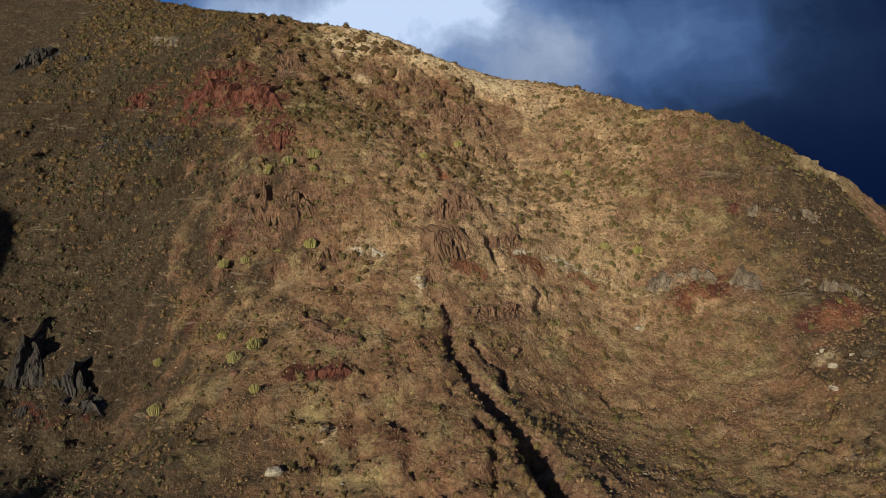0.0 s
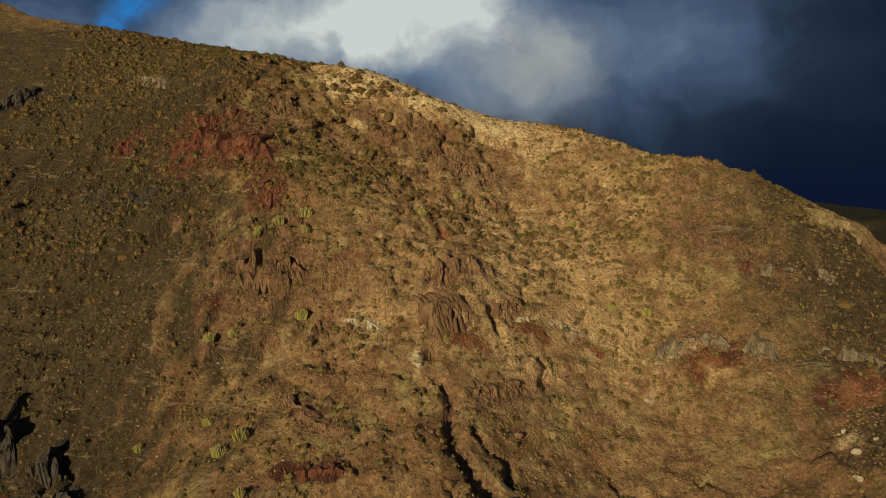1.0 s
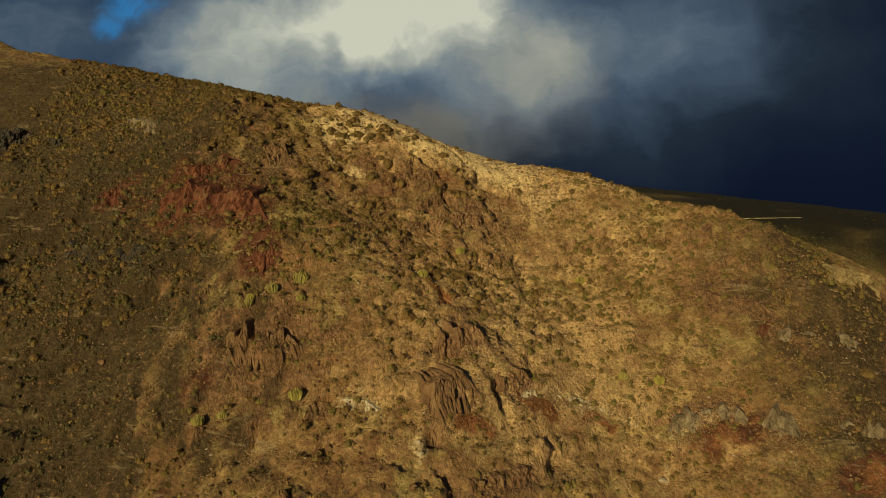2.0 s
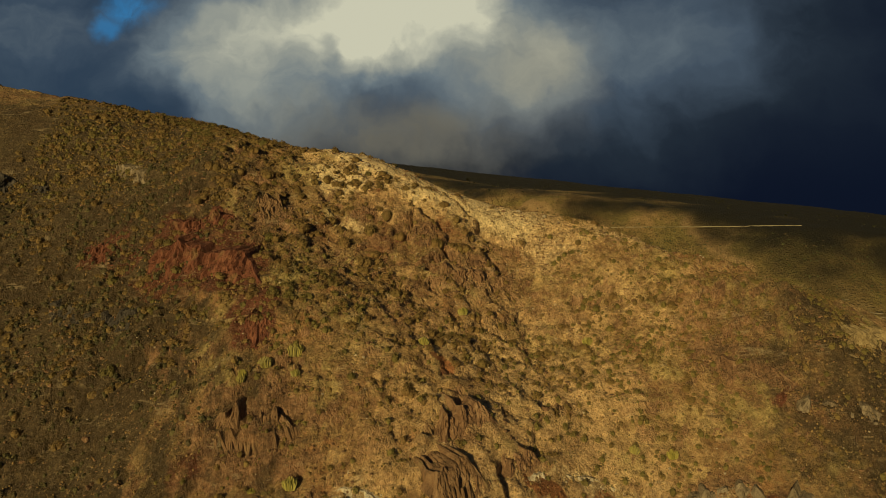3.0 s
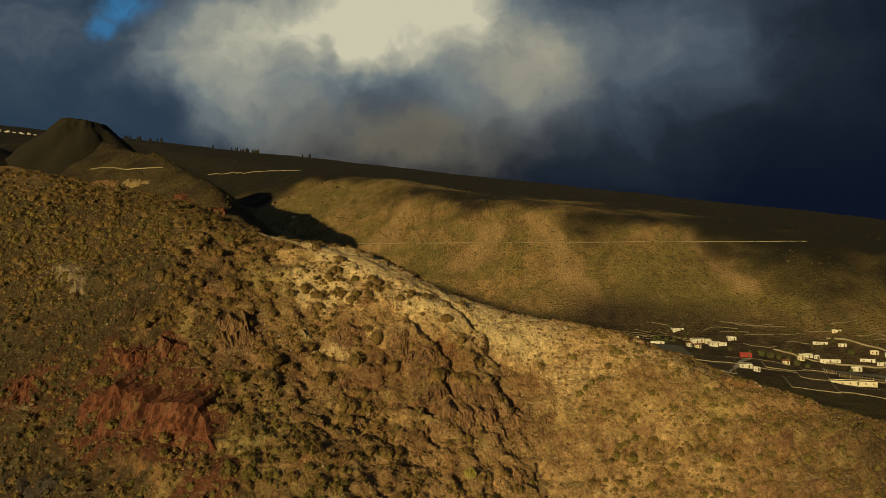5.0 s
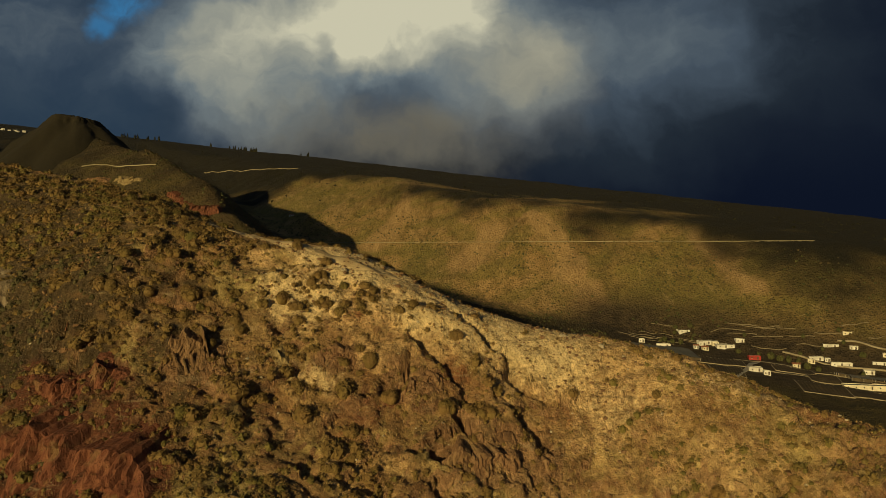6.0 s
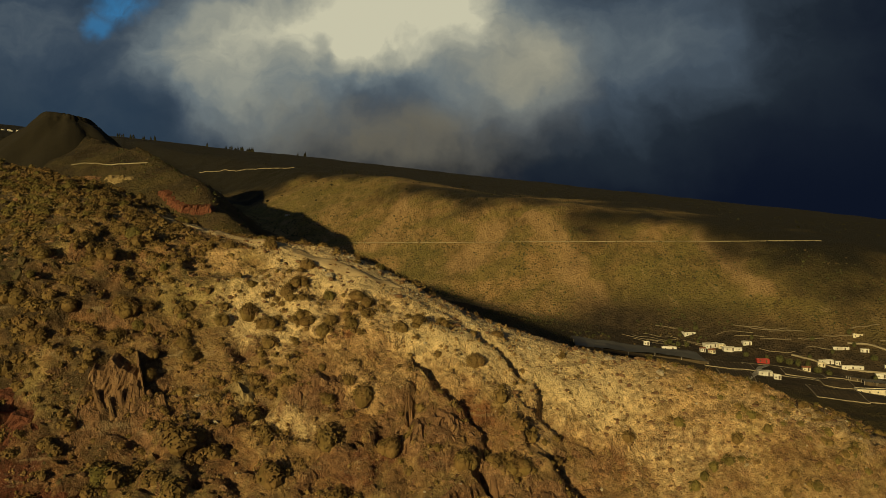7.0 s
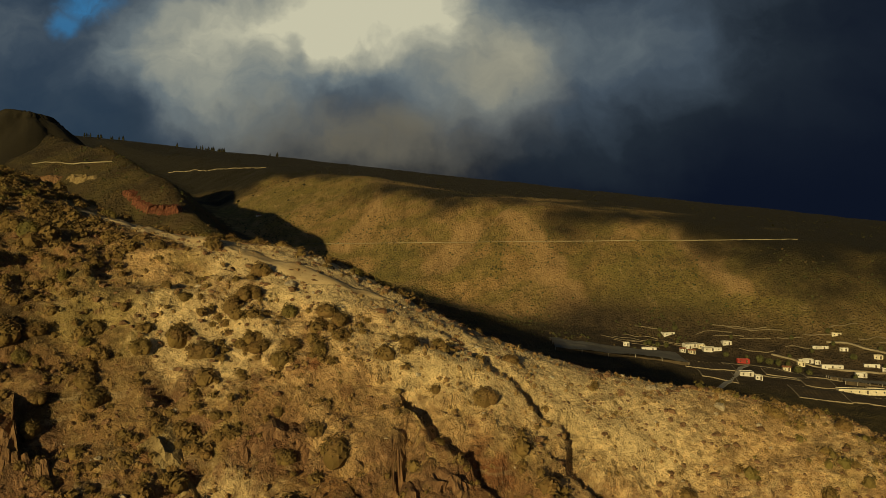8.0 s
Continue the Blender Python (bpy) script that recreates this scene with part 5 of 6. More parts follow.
# ---- straw grass on the crest ----
def straw_shape(rng):
    verts, faces = [], []
    for k in range(9):
        a, o, h = rng.uniform(0, 6.283), rng.uniform(0.05, 0.4), rng.uniform(0.5, 1.0)
        x, y = 0.15 * math.cos(a), 0.15 * math.sin(a)
        i = len(verts)
        verts += [(x - 0.05 * math.sin(a), y + 0.05 * math.cos(a), -0.1), (x + 0.05 * math.sin(a), y - 0.05 * math.cos(a), -0.1), (x + o * math.cos(a), y + o * math.sin(a), h)]
        faces.append((i, i + 1, i + 2))
    return np.array(verts, np.float32), np.array(faces, np.int64)


STRAW = leaf_material("straw", (0.22, 0.155, 0.07), (0.40, 0.30, 0.14), (0.27, 0.19, 0.085))
STRAWS = [straw_shape(SHRUB_RNG) for _ in range(5)]
scattered("dry_grass", "dry straw grass tufts between stones", STRAW, STRAWS, spots_on(5000, -45, 48, 55, 126, 0.10, 0.34, lambda x, y: np.clip(0.35 + 0.9 * fbm(x / 6, y / 6, 3, 231), 0.02, 1), 5), "grass", 0.0)


# ---- the valley ----
def plain_material(name, colour, other, scale=0.6, rough=0.85, metal=0.0):
    m, g, sh = material(name, rough)
    p = place(g)
    c = g.mix(g.span(g.noise(p, scale, 5, 0.6), 0.35, 0.68), colour, other)
    c = g.mix(g.span(g.noise(p, scale * 7, 3, 0.6), 0.55, 0.75, 0.0, 0.35), c, other)
    g.put(sh.inputs["Base Color"], c)
    sh.inputs["Metallic"].default_value = metal
    bump(g, sh, g.noise(p, scale * 9, 3), 0.05, 0.5)
    return m


WHITEWASH = plain_material("whitewash", (0.60, 0.585, 0.54), (0.38, 0.355, 0.31), 0.25)
CREAM = plain_material("cream_render", (0.60, 0.55, 0.42), (0.44, 0.39, 0.29), 0.4)
RED_PAINT = plain_material("red_paint", (0.30, 0.035, 0.03), (0.20, 0.03, 0.025), 0.5)
TILE = plain_material("clay_roof", (0.28, 0.12, 0.07), (0.20, 0.085, 0.05), 0.8)
CONCRETE = plain_material("pale_concrete", (0.42, 0.39, 0.33), (0.30, 0.27, 0.22), 0.3)
DARK_WOOD = plain_material("dark_joinery", (0.05, 0.035, 0.025), (0.08, 0.055, 0.035), 2.0, 0.5)
SHEETING = plain_material("grey_sheeting", (0.155, 0.15, 0.135), (0.11, 0.105, 0.092), 0.08, 0.6)
TRACK = plain_material("pale_track", (0.26, 0.220, 0.155), (0.18, 0.150, 0.103), 0.12)
BARE_PATH = plain_material("trodden_earth", (0.50, 0.385, 0.225), (0.34, 0.245, 0.130), 0.9)
FIELD_WALL = plain_material("field_wall", (0.27, 0.225, 0.155), (0.17, 0.140, 0.095), 0.5)
DRY_CANAL = plain_material("weathered_concrete", (0.27, 0.235, 0.16), (0.13, 0.110, 0.07), 0.03)
DRY_STONE = plain_material("dry_stone_wall", (0.17, 0.140, 0.095), (0.10, 0.080, 0.055), 0.7)
CROP = plain_material("tilled_soil", (0.050, 0.038, 0.024), (0.085, 0.062, 0.036), 0.25)
GLASS = plain_material("window_glass", (0.02, 0.025, 0.03), (0.03, 0.035, 0.04), 0.5, 0.08)
DEEP_LEAF = leaf_material("far_tree_leaves", (0.010, 0.012, 0.005), (0.026, 0.026, 0.010), (0.022, 0.019, 0.009))
TREE_LEAF = leaf_material("tree_leaves", (0.030, 0.036, 0.012), (0.085, 0.088, 0.028), (0.06, 0.055, 0.022))


def house(x, y, wide, deep, storeys, turn, wall, roof, label, category="house", pitched=False):
    """A small flat-roofed or pitched house with its openings."""
    wide, deep = wide * 0.66, deep * 0.7
    corners = [(x + a * wide / 2, y + b * deep / 2) for a in (-1, 1) for b in (-1, 1)]
    z = min(ground_at(*c) for c in corners)
    top = max(ground_at(*c) for c in corners) - z
    root = base("house", x, y, z, turn)
    lift = min(top, 0.5)
    high = storeys * 2.25 + lift
    w, d = wide / 2, deep / 2
    part("wall", one_box(-w, -d, -0.6, w, d, high), wall, root)
    if pitched:
        bm = bmesh.new()
        pts = [bm.verts.new(v) for v in ((-w - 0.4, -d - 0.4, high), (w + 0.4, -d - 0.4, high), (w + 0.4, d + 0.4, high), (-w - 0.4, d + 0.4, high), (-w - 0.4, 0, high + d * 0.55), (w + 0.4, 0, high + d * 0.55))]
        for f in ((0, 1, 5, 4), (2, 3, 4, 5), (0, 4, 3), (1, 2, 5), (3, 2, 1, 0)):
            bm.faces.new([pts[k] for k in f])
        part("roof", bm, roof, root, "clay tile roof")
    else:
        bm = bmesh.new()
        box(bm, -w + 0.25, -d + 0.25, high, w - 0.25, d - 0.25, high + 0.06)
        part("roof", bm, roof, root)
        for k, sz in enumerate(((-w - 0.06, -d - 0.06, w + 0.06, -d + 0.22), (-w - 0.06, d - 0.22, w + 0.06, d + 0.06), (-w - 0.06, -d + 0.22, -w + 0.22, d - 0.22), (w - 0.22, -d + 0.22, w + 0.06, d - 0.22))):
            part("parapet", one_box(sz[0], sz[1], high - 0.1, sz[2], sz[3], high + 0.35), wall, root)
    n = max(2, int(wide / 3.8))
    for s in range(storeys):
        for k in range(n):
            cx = -w + wide * (k + 0.5) / n
            z0 = lift + s * 2.3 + 0.7
            if s == 0 and k == n // 2:
                door = part("door", one_box(cx - 0.5, -d - 0.05, lift, cx + 0.5, -d + 0.05, lift + 2.1), DARK_WOOD, root, "dark wooden door")
                part("handle", one_box(cx + 0.30, -d - 0.10, lift + 1.0, cx + 0.38, -d - 0.05, lift + 1.12), CONCRETE, door)
                continue
            win = part("window", one_box(cx - 0.34, -d - 0.06, z0 + 0.1, cx + 0.34, -d + 0.02, z0 + 0.95), DARK_WOOD, root)
            part("pane", one_box(cx - 0.27, -d - 0.075, z0 + 0.17, cx + 0.27, -d - 0.062, z0 + 0.88), GLASS, win)
            part("sill", one_box(cx - 0.42, -d - 0.14, z0 + 0.02, cx + 0.42, -d - 0.0, z0 + 0.095), CONCRETE, win)
    return tagged(root, label, category, "houses in the valley")


for row in ((193, 609, 13, 8, 1, 8, WHITEWASH, CONCRETE, "low white farmhouse above stone terraces"),
            (164, 566, 15, 5, 1, -12, WHITEWASH, CONCRETE, "long low white farm building beside a greenhouse"),
            (150, 572, 6, 4.5, 1, -12, WHITEWASH, CONCRETE, "small white shed beside a greenhouse"),
            (205, 591, 20.7, 9, 1, 4, WHITEWASH, CONCRETE, "large white villa with flat roof terraces"),
            (214, 580, 19, 9, 1, -6, WHITEWASH, CONCRETE, "white villa with flat roof on a terrace"),
            (226, 583, 9.2, 7, 1, -6, WHITEWASH, CONCRETE, "white flat-roofed annexe of the villa"),
            (204, 507, 12, 9, 1, -14, WHITEWASH, CONCRETE, "low white house beside a pale track"),
            (207.5, 498, 6, 5, 1, -14, WHITEWASH, CONCRETE, "small white outbuilding beside a house"),
            (284, 564, 14.95, 7, 1, -20, WHITEWASH, CONCRETE, "white house with flat roof on a terrace"),
            (268, 554, 14, 6, 1, -16, WHITEWASH, CONCRETE, "low white house among dark fields"),
            (262, 549, 6.9, 5, 1, -16, CREAM, CONCRETE, "cream house block among dark fields"),
            (280, 543, 20, 4.5, 1, -18, WHITEWASH, CONCRETE, "long low white shed in a field"),
            (303, 537, 14, 8, 1, -24, WHITEWASH, CONCRETE, "low white house in the valley"),
            (311, 542, 8, 6, 1, -24, CREAM, CONCRETE, "cream flat-roofed cottage in the valley"),
            (318, 536, 8.05, 6, 1, -24, WHITEWASH, CONCRETE, "white narrow house in the valley"),
            (290, 528, 10, 6, 1, -22, WHITEWASH, CONCRETE, "white house beside grey sheeting roofs"),
            (262, 484, 40, 9, 1, -14, CREAM, SHEETING, "long pale farm warehouse with grey roof"),
            (300, 571, 9, 6, 1, -22, CREAM, CONCRETE, "cream cottage beside a pale road"),
            (209, 586, 7, 5, 1, 0, CREAM, CONCRETE, "cream flat-roofed wing of the villa"),
            (199, 586, 8, 5, 1, 4, WHITEWASH, CONCRETE, "low white garage beside the villa"),
            (296, 556, 8, 5, 1, -22, WHITEWASH, CONCRETE, "low white cottage beside a bending road"),
            (309, 530, 9, 5, 1, -24, WHITEWASH, CONCRETE, "flat white shed beside a house"),
            (326, 541, 10, 6, 1, -24, WHITEWASH, CONCRETE, "low white house among terraces"),
            (274, 550, 5, 4, 1, -16, WHITEWASH, CONCRETE, "tiny white hut among dark fields"),
            (330, 528, 9, 7, 1, -26, WHITEWASH, CONCRETE, "low white house at the valley road")):
    house(*row)
for row in ((194, 566, 6, 5, 1, 0, CREAM, TILE, "small cream cottage with clay tile roof"), (188, 567, 5, 4.5, 1, 0, WHITEWASH, TILE, "small white cottage with clay tile roof"),
            (-183, 983, 9, 6, 1, 10, WHITEWASH, TILE, "lone white cottage in the upper ravine"), (245, 536, 7, 5, 1, -14, CREAM, TILE, "cream cottage with red clay roof")):
    house(*row, pitched=True)
house(223, 551, 12, 6, 1, -10, RED_PAINT, CONCRETE, "low red-painted farm building")
for k in range(9):
    x = -1128 + 12.5 * k
    house(x, 1905 + 6 * (k % 3), 11, 9, 1 + k % 2, 25, WHITEWASH, CONCRETE, "white house of a far hilltop village")


# ---- tracks, canal and walls draped on the ground ----
def ribbon(name, pts, wide, mat, label, category, lift=0.2, thick=0.7, step=4.0, level=None):
    """A strip with real thickness that follows the ground along a plan line."""
    line = resample(pts, step)
    verts, faces = [], []
    for k, (x, y) in enumerate(line):
        ax, ay = line[max(0, k - 1)]
        bx, by = line[min(len(line) - 1, k + 1)]
        n = math.hypot(bx - ax, by - ay) or 1.0
        nx, ny = -(by - ay) / n * wide / 2, (bx - ax) / n * wide / 2
        z = max(ground_at(x, y), ground_at(x + nx, y + ny), ground_at(x - nx, y - ny)) + lift
        z = z if level is None else level
        verts += [(x + nx, y + ny, z), (x - nx, y - ny, z), (x - nx, y - ny, z - thick - lift), (x + nx, y + ny, z - thick - lift)]
        if k:
            i = 4 * k
            faces += [(i - 4 + a, i - 4 + (a + 1) % 4, i + (a + 1) % 4, i + a) for a in range(4)]
    faces += [(0, 1, 2, 3), tuple(len(verts) - 4 + a for a in (3, 2, 1, 0))]
    return tagged(solid(name, verts, faces, mat), label, category)


def contour(z, xs, y0, y1):
    """Plan line where the far wall has the height z."""
    out = []
    for x in xs:
        ys = np.arange(y0, y1, 1.0)
        hits = [y for y in ys if ground_at(x, y) >= z]
        if hits:
            out.append((x, hits[0]))
    return out


tagged(ribbon("canal", [(a, b - 1.3) for a, b in contour(107, range(-130, 345, 3), 600, 990)], 0.8, DRY_CANAL, "pale water channel along the far valley wall", "canal", 0.1, 0.55, 4.0, 107.2), kind="structure")
tagged(ribbon("road", ((-334, 739), (-303, 723), (-273, 710), (-250, 702)), 1.3, DRY_CANAL, "pale road cut across the spur", "road", 0.2, 0.6, 9.0), kind="structure")
for pts, wide, label in ((((-302, 1332), (-270, 1326), (-236, 1318)), 3.0, "pale straight road on the dark upper slope"), (((-445, 1468), (-400, 1425), (-358, 1388), (-302, 1334)), 2.2, "faint track on the dark upper slope"),
                         (((167, 461), (180, 480), (192, 498), (201, 511), (210, 527), (222, 543)), 3.0, "pale concrete track between dark fields"),
                         (((203, 516), (218, 514), (233, 509), (243, 500)), 2.4, "pale wall-lined lane beside a white house"),
                         (((206, 545), (224, 546), (240, 536), (252, 524)), 2.4, "pale lane past the red building"),
                         (((290, 566), (300, 560), (311, 550), (322, 538)), 2.6, "pale road bending between white houses"),
                         (((250, 565), (270, 548), (292, 534), (318, 522)), 2.2, "pale lane between houses and fields")):
    tagged(ribbon("road", pts, wide, CONCRETE if "concrete" in label else TRACK, label, "road", 0.18, 1.0), kind="structure")


def draped(name, pts, wide, mat, label, category):
    """A thin strip of trodden earth that follows the ground across its width too, with ragged edges."""
    line, rng = resample(pts, 0.35), random.Random(4)
    verts, faces, m = [], [], 7
    for k, (x, y) in enumerate(line):
        ax, ay = line[max(0, k - 2)]
        bx, by = line[min(len(line) - 1, k + 2)]
        n = math.hypot(bx - ax, by - ay) or 1.0
        half = wide / 2 * (1 + 0.35 * noise.noise(Vector((x * 0.5, y * 0.5, 2)))) * min(1.0, 0.2 + 0.06 * k, 0.2 + 0.06 * (len(line) - 1 - k))
        for q in range(m):
            f = 2 * q / (m - 1) - 1
            px, py = x - (by - ay) / n * half * f + rng.uniform(-0.03, 0.03), y + (bx - ax) / n * half * f
            verts.append((px, py, ground_at(px, py) + (0.07 if 0 < q < m - 1 else -0.12)))
        if k:
            faces += [(m * (k - 1) + q, m * k + q, m * k + q + 1, m * (k - 1) + q + 1) for q in range(m - 1)]
    return tagged(solid(name, verts, faces, mat, round_=True), label, category, kind="structure")


draped("path", PATH[:-1], 1.9, BARE_PATH, "pale trodden footpath along the crest", "path")
WALL_RNG = random.Random(77)
for x0, y0, length in ((140, 600, 24), (150, 607, 26), (160, 614, 24), (172, 622, 18), (212, 604, 24), (222, 596, 20), (238, 588, 20), (232, 575, 22), (262, 580, 16), (300, 580, 18), (176, 604, 30), (186, 598, 24), (226, 606, 22), (236, 600, 24), (248, 594, 22), (146, 590, 30), (158, 596, 28), (262, 570, 20), (280, 578, 24), (310, 562, 22), (318, 554, 20)):
    pts = [(x0 + length * k / 4, y0 - 0.35 * length * k / 4 + WALL_RNG.uniform(-1, 1)) for k in range(5)]
    tagged(ribbon("terrace_wall", pts, 0.4, DRY_STONE, "low dry stone wall of a farm terrace", "terrace wall", 0.32, 0.9), group="terrace walls")


def field(x, y, wide, deep, turn, label):
    """A dark tilled plot in crop rows inside a stone border."""
    root = base("field_plot", x, y, ground_at(x, y), turn)
    m = root.matrix_world.copy()
    nx, ny = 24, 8
    verts, faces = [], []
    for i in range(nx + 1):
        for j in range(ny + 1):
            a, b = wide * (i / nx - 0.5), deep * (j / ny - 0.5)
            p = m @ Vector((a, b, 0))
            verts.append((a, b, ground_at(p.x, p.y) - m.translation.z + 0.35 + (0.3 if i % 2 else 0.0)))
    for i in range(nx):
        for j in range(ny):
            k = i * (ny + 1) + j
            faces.append((k, k + ny + 1, k + ny + 2, k + 1))
    solid("tilled_bed", verts, faces, CROP, root)
    for (ax, ay), (bx, by) in (((-wide / 2, -deep / 2), (wide / 2, -deep / 2)), ((wide / 2, -deep / 2), (wide / 2, deep / 2)), ((wide / 2, deep / 2), (-wide / 2, deep / 2)), ((-wide / 2, deep / 2), (-wide / 2, -deep / 2))):
        v, f = [], []
        for k in range(9):
            a, b = ax + (bx - ax) * k / 8, ay + (by - ay) * k / 8
            p = m @ Vector((a, b, 0))
            z = ground_at(p.x, p.y) - m.translation.z
            ox, oy = (0, 0.25) if ay == by else (0.25, 0)
            v += [(a - ox, b - oy, z - 0.5), (a + ox, b + oy, z - 0.5), (a + ox, b + oy, z + 0.5), (a - ox, b - oy, z + 0.5)]
            if k:
                i = 4 * k
                f += [(i - 4 + q, i - 4 + (q + 1) % 4, i + (q + 1) % 4, i + q) for q in range(4)]
        f += [(0, 1, 2, 3), (35, 34, 33, 32)]
        solid("border_wall", v, f, FIELD_WALL, root)
    return tagged(root, label, "field", "field plots")


for row in ((228, 470, 26, 30), (255, 462, 30, 26), (287, 452, 24, 24), (190, 528, 30, 22), (183, 500, 20, 26), (236, 522, 24, 16), (262, 520, 26, 16), (292, 500, 34, 18), (245, 500, 18, 18), (300, 480, 30, 18), (335, 500, 30, 24)):
    field(*row, -16, "dark tilled field plot inside low stone walls")


def greenhouse(x, y, wide, deep, turn, label):
    """Flat shade-cloth greenhouse: a sagging sheet on posts with netted sides."""
    root = base("greenhouse", x, y, ground_at(x, y), turn)
    m = root.matrix_world.copy()
    nx, ny, verts, faces = 20, 8, [], []

    def level(a, b):
        p = m @ Vector((a, b, 0))
        return ground_at(p.x, p.y) - m.translation.z

    for i in range(nx + 1):
        for j in range(ny + 1):
            a, b = wide * (i / nx - 0.5), deep * (j / ny - 0.5)
            verts.append((a, b, level(a, b) + 2.1 + (0.25 if i % 2 else 0) + (0.15 if j % 2 else 0)))
    for i in range(nx):
        for j in range(ny):
            k = i * (ny + 1) + j
            faces.append((k, k + ny + 1, k + ny + 2, k + 1))
    solid("sheet_roof", verts, faces, SHEETING, root)
    for i in range(0, nx + 1, 4):
        for b in (-deep / 2, 0, deep / 2):
            a = wide * (i / nx - 0.5)
            z = level(a, b)
            part("post", one_box(a - 0.12, b - 0.12, z - 0.5, a + 0.12, b + 0.12, z + 2.1), CONCRETE, root)
    a0, a1, b0 = -wide / 2, wide / 2, -deep / 2
    solid("side_net", [(a0, b0, level(a0, b0) - 0.4), (a1, b0, level(a1, b0) - 0.4), (a1, b0, level(a1, b0) + 2.1), (a0, b0, level(a0, b0) + 2.1), (a0, b0 + 0.05, level(a0, b0) - 0.4), (a1, b0 + 0.05, level(a1, b0) - 0.4), (a1, b0 + 0.05, level(a1, b0) + 2.1), (a0, b0 + 0.05, level(a0, b0) + 2.1)],
          [(0, 1, 2, 3), (7, 6, 5, 4), (0, 4, 5, 1), (3, 2, 6, 7)], CROP, root)
    return tagged(root, label, "greenhouse", "greenhouses")


greenhouse(135, 543, 84, 30, -5, "wide grey shade-cloth greenhouse in the valley")
greenhouse(281, 503, 34, 12, -14, "grey shade-cloth greenhouse beside a warehouse")
greenhouse(272, 515, 20, 8, -14, "small grey greenhouse among fields")


# ---- trees ----
def tree_meshes(rng, pine=False):
    verts, faces = [], []
    bend = [Vector((rng.uniform(-0.15, 0.15) * k, rng.uniform(-0.15, 0.15) * k, k * 0.75)) for k in range(4)]
    for k, p in enumerate(bend):
        for q in range(6):
            a, r = q * math.pi / 3, 0.22 * (1 - 0.2 * k)
            verts.append((p.x + r * math.cos(a), p.y + r * math.sin(a), p.z - 0.3))
        if k:
            faces += [(6 * k - 6 + q, 6 * k - 6 + (q + 1) % 6, 6 * k + (q + 1) % 6, 6 * k + q) for q in range(6)]
    top = bend[-1]
    for k in range(4):
        a, i = rng.uniform(0, 6.283), len(verts)
        tip = top + Vector((1.2 * math.cos(a), 1.2 * math.sin(a), 1.2))
        verts += [tuple(top + Vector((0.1, 0, -0.5))), tuple(top + Vector((-0.1, 0.08, -0.5))), tuple(top + Vector((0, -0.1, -0.5))), tuple(tip)]
        faces += [(i, i + 1, i + 3, i + 3)[:3], (i + 1, i + 2, i + 3), (i + 2, i, i + 3)]
    mesh = bpy.data.meshes.new("trunk")
    mesh.from_pydata(verts, [], faces)
    mesh.materials.append(BARK)
    if pine:
        v, f = leaf_dome(rng, 260, 1.1, 3.4, 0.42)
        v = v * np.array([1.0, 1.0, 1.0], np.float32)
        taper = 1.25 - 0.22 * v[:, 2]
        v[:, 0] *= taper
        v[:, 1] *= taper
        v[:, 2] += 1.3
        v *= np.array([1.3, 1.3, 1.5], np.float32)
    else:
        v, f = leaf_dome(rng, 300, 2.1, 2.0, 0.36)
        v[:, 2] += 1.5
    return mesh, bulk_mesh("crown", v, f, DEEP_LEAF if pine else TREE_LEAF)


TREE_RNG = random.Random(31)
ROUND_TREES, PINES = [tree_meshes(TREE_RNG) for _ in range(3)], [tree_meshes(TREE_RNG, True) for _ in range(3)]


def tree(x, y, size, kinds, name, label, group):
    root = base(name, x, y, ground_at(x, y) - 0.1, TREE_RNG.uniform(0, 360), size)
    trunk, crown = TREE_RNG.choice(kinds)
    new("trunk", trunk).parent = root
    new("crown", crown).parent = root
    return tagged(root, label, "tree", group)


for x, y, s in ((199, 611, 1.3), (188, 612, 1.0), (186, 607, 0.8), (196, 597, 0.8), (232, 588, 1.0), (181, 580, 1.2), (176, 583, 1.0), (171, 586, 1.1), (167, 582, 0.9), (236, 553, 1.5), (240, 549, 1.3), (245, 546, 1.4), (250, 543, 1.3),
                (255, 552, 1.0), (259, 558, 0.9), (252, 534, 1.4), (257, 530, 1.2), (276, 560, 0.9), (292, 561, 1.0), (296, 545, 1.2), (308, 530, 1.1), (316, 546, 1.0), (325, 530, 1.3), (283, 522, 1.0), (230, 560, 0.9), (218, 565, 1.0), (152, 578, 0.8), (296, 574, 1.1), (270, 575, 1.0)):
    tree(x, y, s, ROUND_TREES, "tree", "dark green round tree beside farm buildings", "valley trees")
for k in range(34):
    y = TREE_RNG.uniform(3300, 4200)
    x = -y * TREE_RNG.choice((TREE_RNG.uniform(0.36, 0.42), TREE_RNG.uniform(0.16, 0.30), TREE_RNG.uniform(0.24, 0.27)))
    tree(x, y, TREE_RNG.uniform(2.2, 3.6), PINES, "pine_tree", "dark pine tree on the far slope's skyline", "far pines")


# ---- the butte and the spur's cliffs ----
# Basalt colour with the cloud shade over the butte put into it.
BUTTE_ROCK = rock_material("shaded_butte_basalt", (0.008, 0.007, 0.005), (0.018, 0.015, 0.009), (0.036, 0.030, 0.017), 1.0, 0.03)


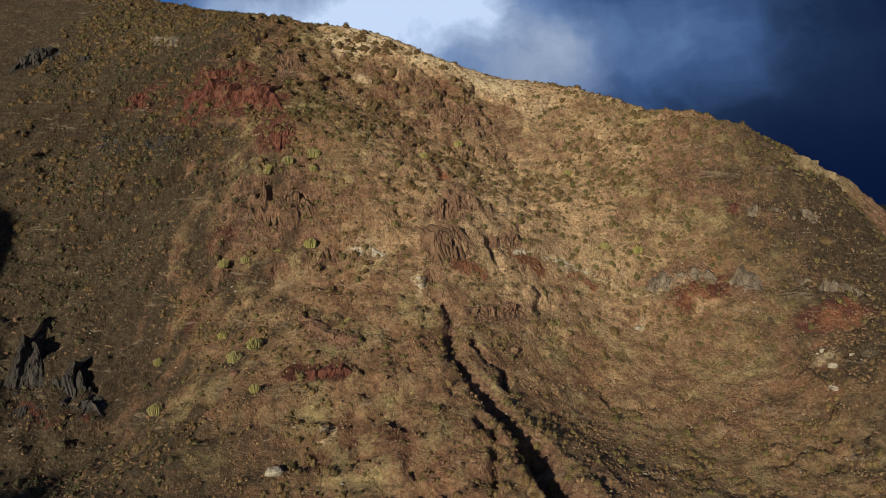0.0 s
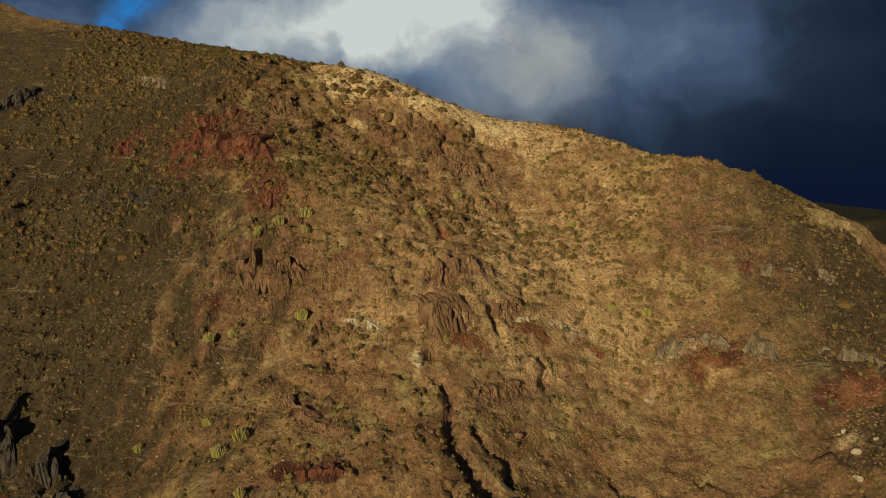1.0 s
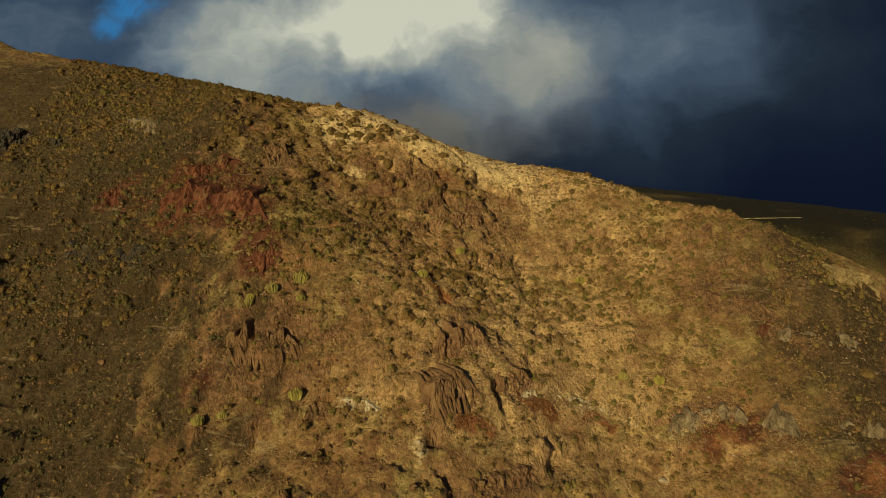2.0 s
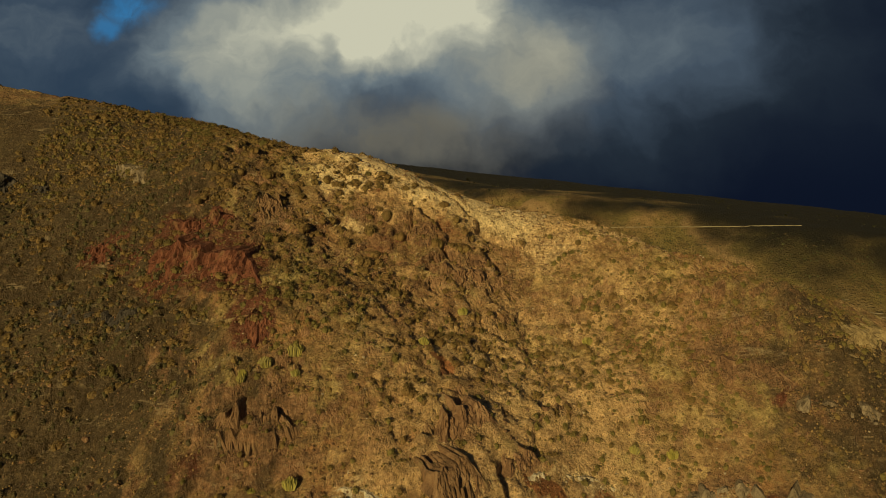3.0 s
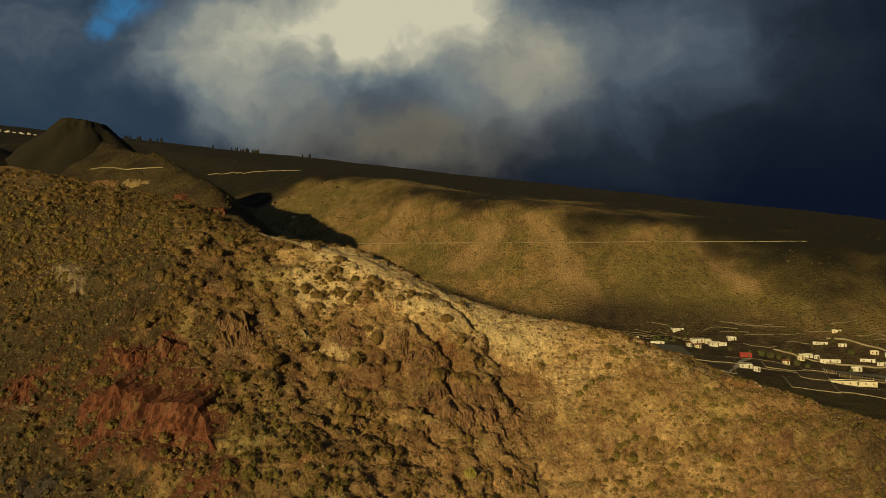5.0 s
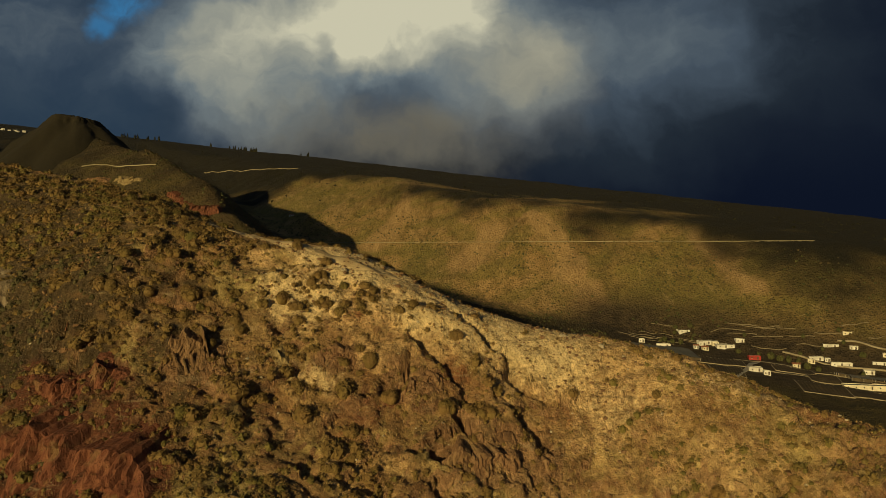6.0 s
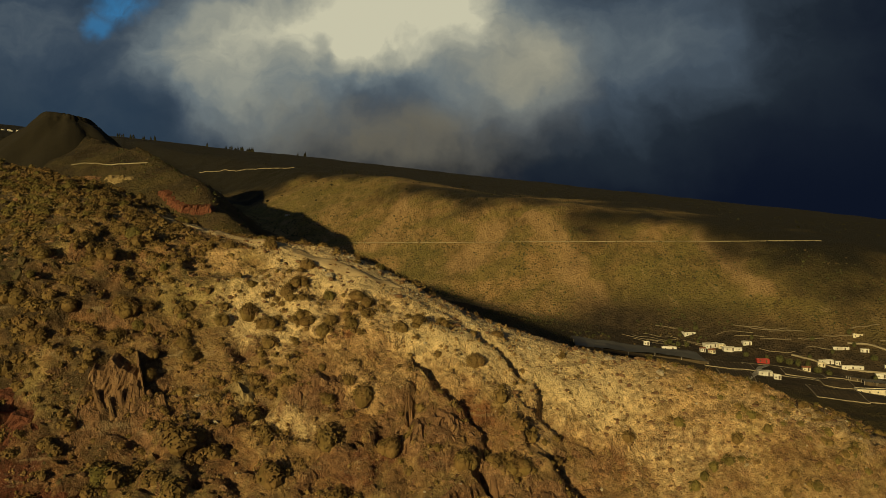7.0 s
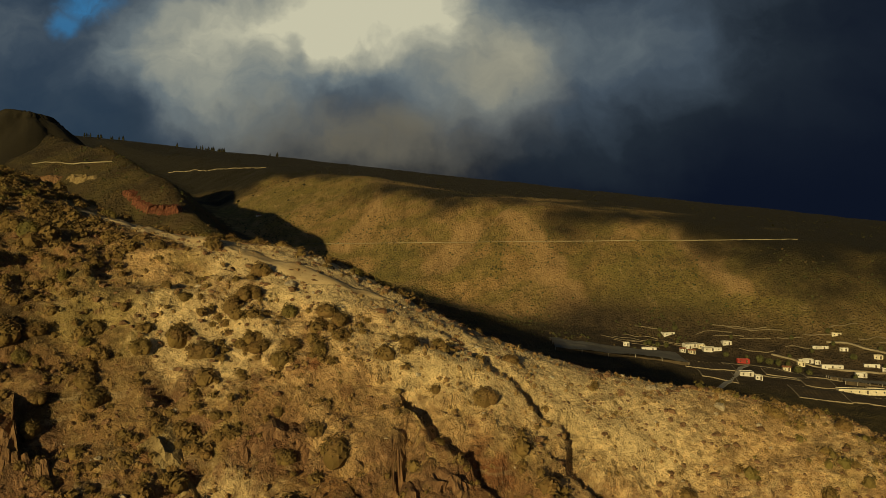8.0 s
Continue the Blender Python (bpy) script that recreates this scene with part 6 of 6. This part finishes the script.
def butte():
    """A flat-topped rock stump on a talus cone."""
    verts, faces, n = [], [], 96
    levels = [(118, -74), (96, -56), (80, -42), (68, -32), (58, -23), (49, -15), (42, -8.5), (37, -4), (33, -1), (30, 1.5), (27.5, 4), (25.5, 6.5), (23.5, 8.8), (21, 10.4), (17, 11.2), (9, 11.6), (0.5, 11.8)]
    for k, (r, z) in enumerate(levels):
        for q in range(n):
            a = 2 * math.pi * q / n
            c, d = math.cos(a), math.sin(a)
            steep = 1.0 if z > -2 else 0.5
            wob = 1 + 0.14 * noise.noise(Vector((c * 2.2, d * 2.2, z * 0.03))) + steep * 0.10 * noise.noise(Vector((c * 8, d * 8, z * 0.10))) + steep * 0.05 * noise.noise(Vector((c * 21, d * 21, z * 0.3)))
            slant = -2.2 * c if z > 0 else 0
            verts.append((r * wob * c, r * wob * d, z + slant + 1.2 * noise.noise(Vector((c * r * 0.2, d * r * 0.2, 4)))))
        if k:
            faces += [(n * (k - 1) + q, n * (k - 1) + (q + 1) % n, n * k + (q + 1) % n, n * k + q) for q in range(n)]
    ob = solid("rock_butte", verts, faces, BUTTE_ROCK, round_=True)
    ob.location = (-401, 862, ground_at(-397, 862) + 4)
    tagged(ob, "dark flat-topped rock butte above a spur", "rock butte")


butte()
outcrop("pale cliff under the spur road", "ochre", ((-284, 691), (-266, 677), (-251, 669)), 3.0, 6.0)
outcrop("brown cliff band under the spur road", "brown", ((-322, 712), (-304, 702), (-290, 693)), 3.0, 6.0)
outcrop("steep reddish brown cliff at the spur's nose", "red", ((-218, 637), (-209, 631), (-192, 616), (-179, 612), (-167, 607)), 2.0, 7.0)


# ---- scrub and rocks on the far wall ----
FAR_LEAF = leaf_material("far_dry_leaves", (0.045, 0.036, 0.014), (0.115, 0.085, 0.034), (0.09, 0.062, 0.028))
CLUMPS = [leaf_dome(SHRUB_RNG, 8, 1.0, 0.8, 0.6, 1) for _ in range(4)]


def wall_density(x, y):
    return np.clip(0.4 + 0.9 * fbm(x / 60, y / 60, 3, 301), 0.03, 1) * (y < 870 - 0.6 * x) * (np.hypot(x - 230, (y - 530) * 1.0) > 75)


scattered("far_scrub", "dark scrub dotted over the far valley wall", TREE_LEAF, CLUMPS, spots_on(4500, -330, 520, 560, 980, 0.4, 1.5, wall_density, 8), "scrub")
scattered("far_dry_scrub", "dry scrub dotted over the far valley wall", FAR_LEAF, CLUMPS, spots_on(2600, -420, 520, 560, 1000, 0.4, 1.6, wall_density, 9), "scrub")
scattered("far_woods", "dark scattered trees on the long far slope", DEEP_LEAF, CLUMPS, spots_on(2600, -1100, 1300, 860, 2600, 0.9, 3.2, lambda x, y: np.clip(0.35 + 1.1 * fbm(x / 190, y / 260, 3, 311), 0.02, 1) * (y > 900 - 0.6 * x), 11), "trees")
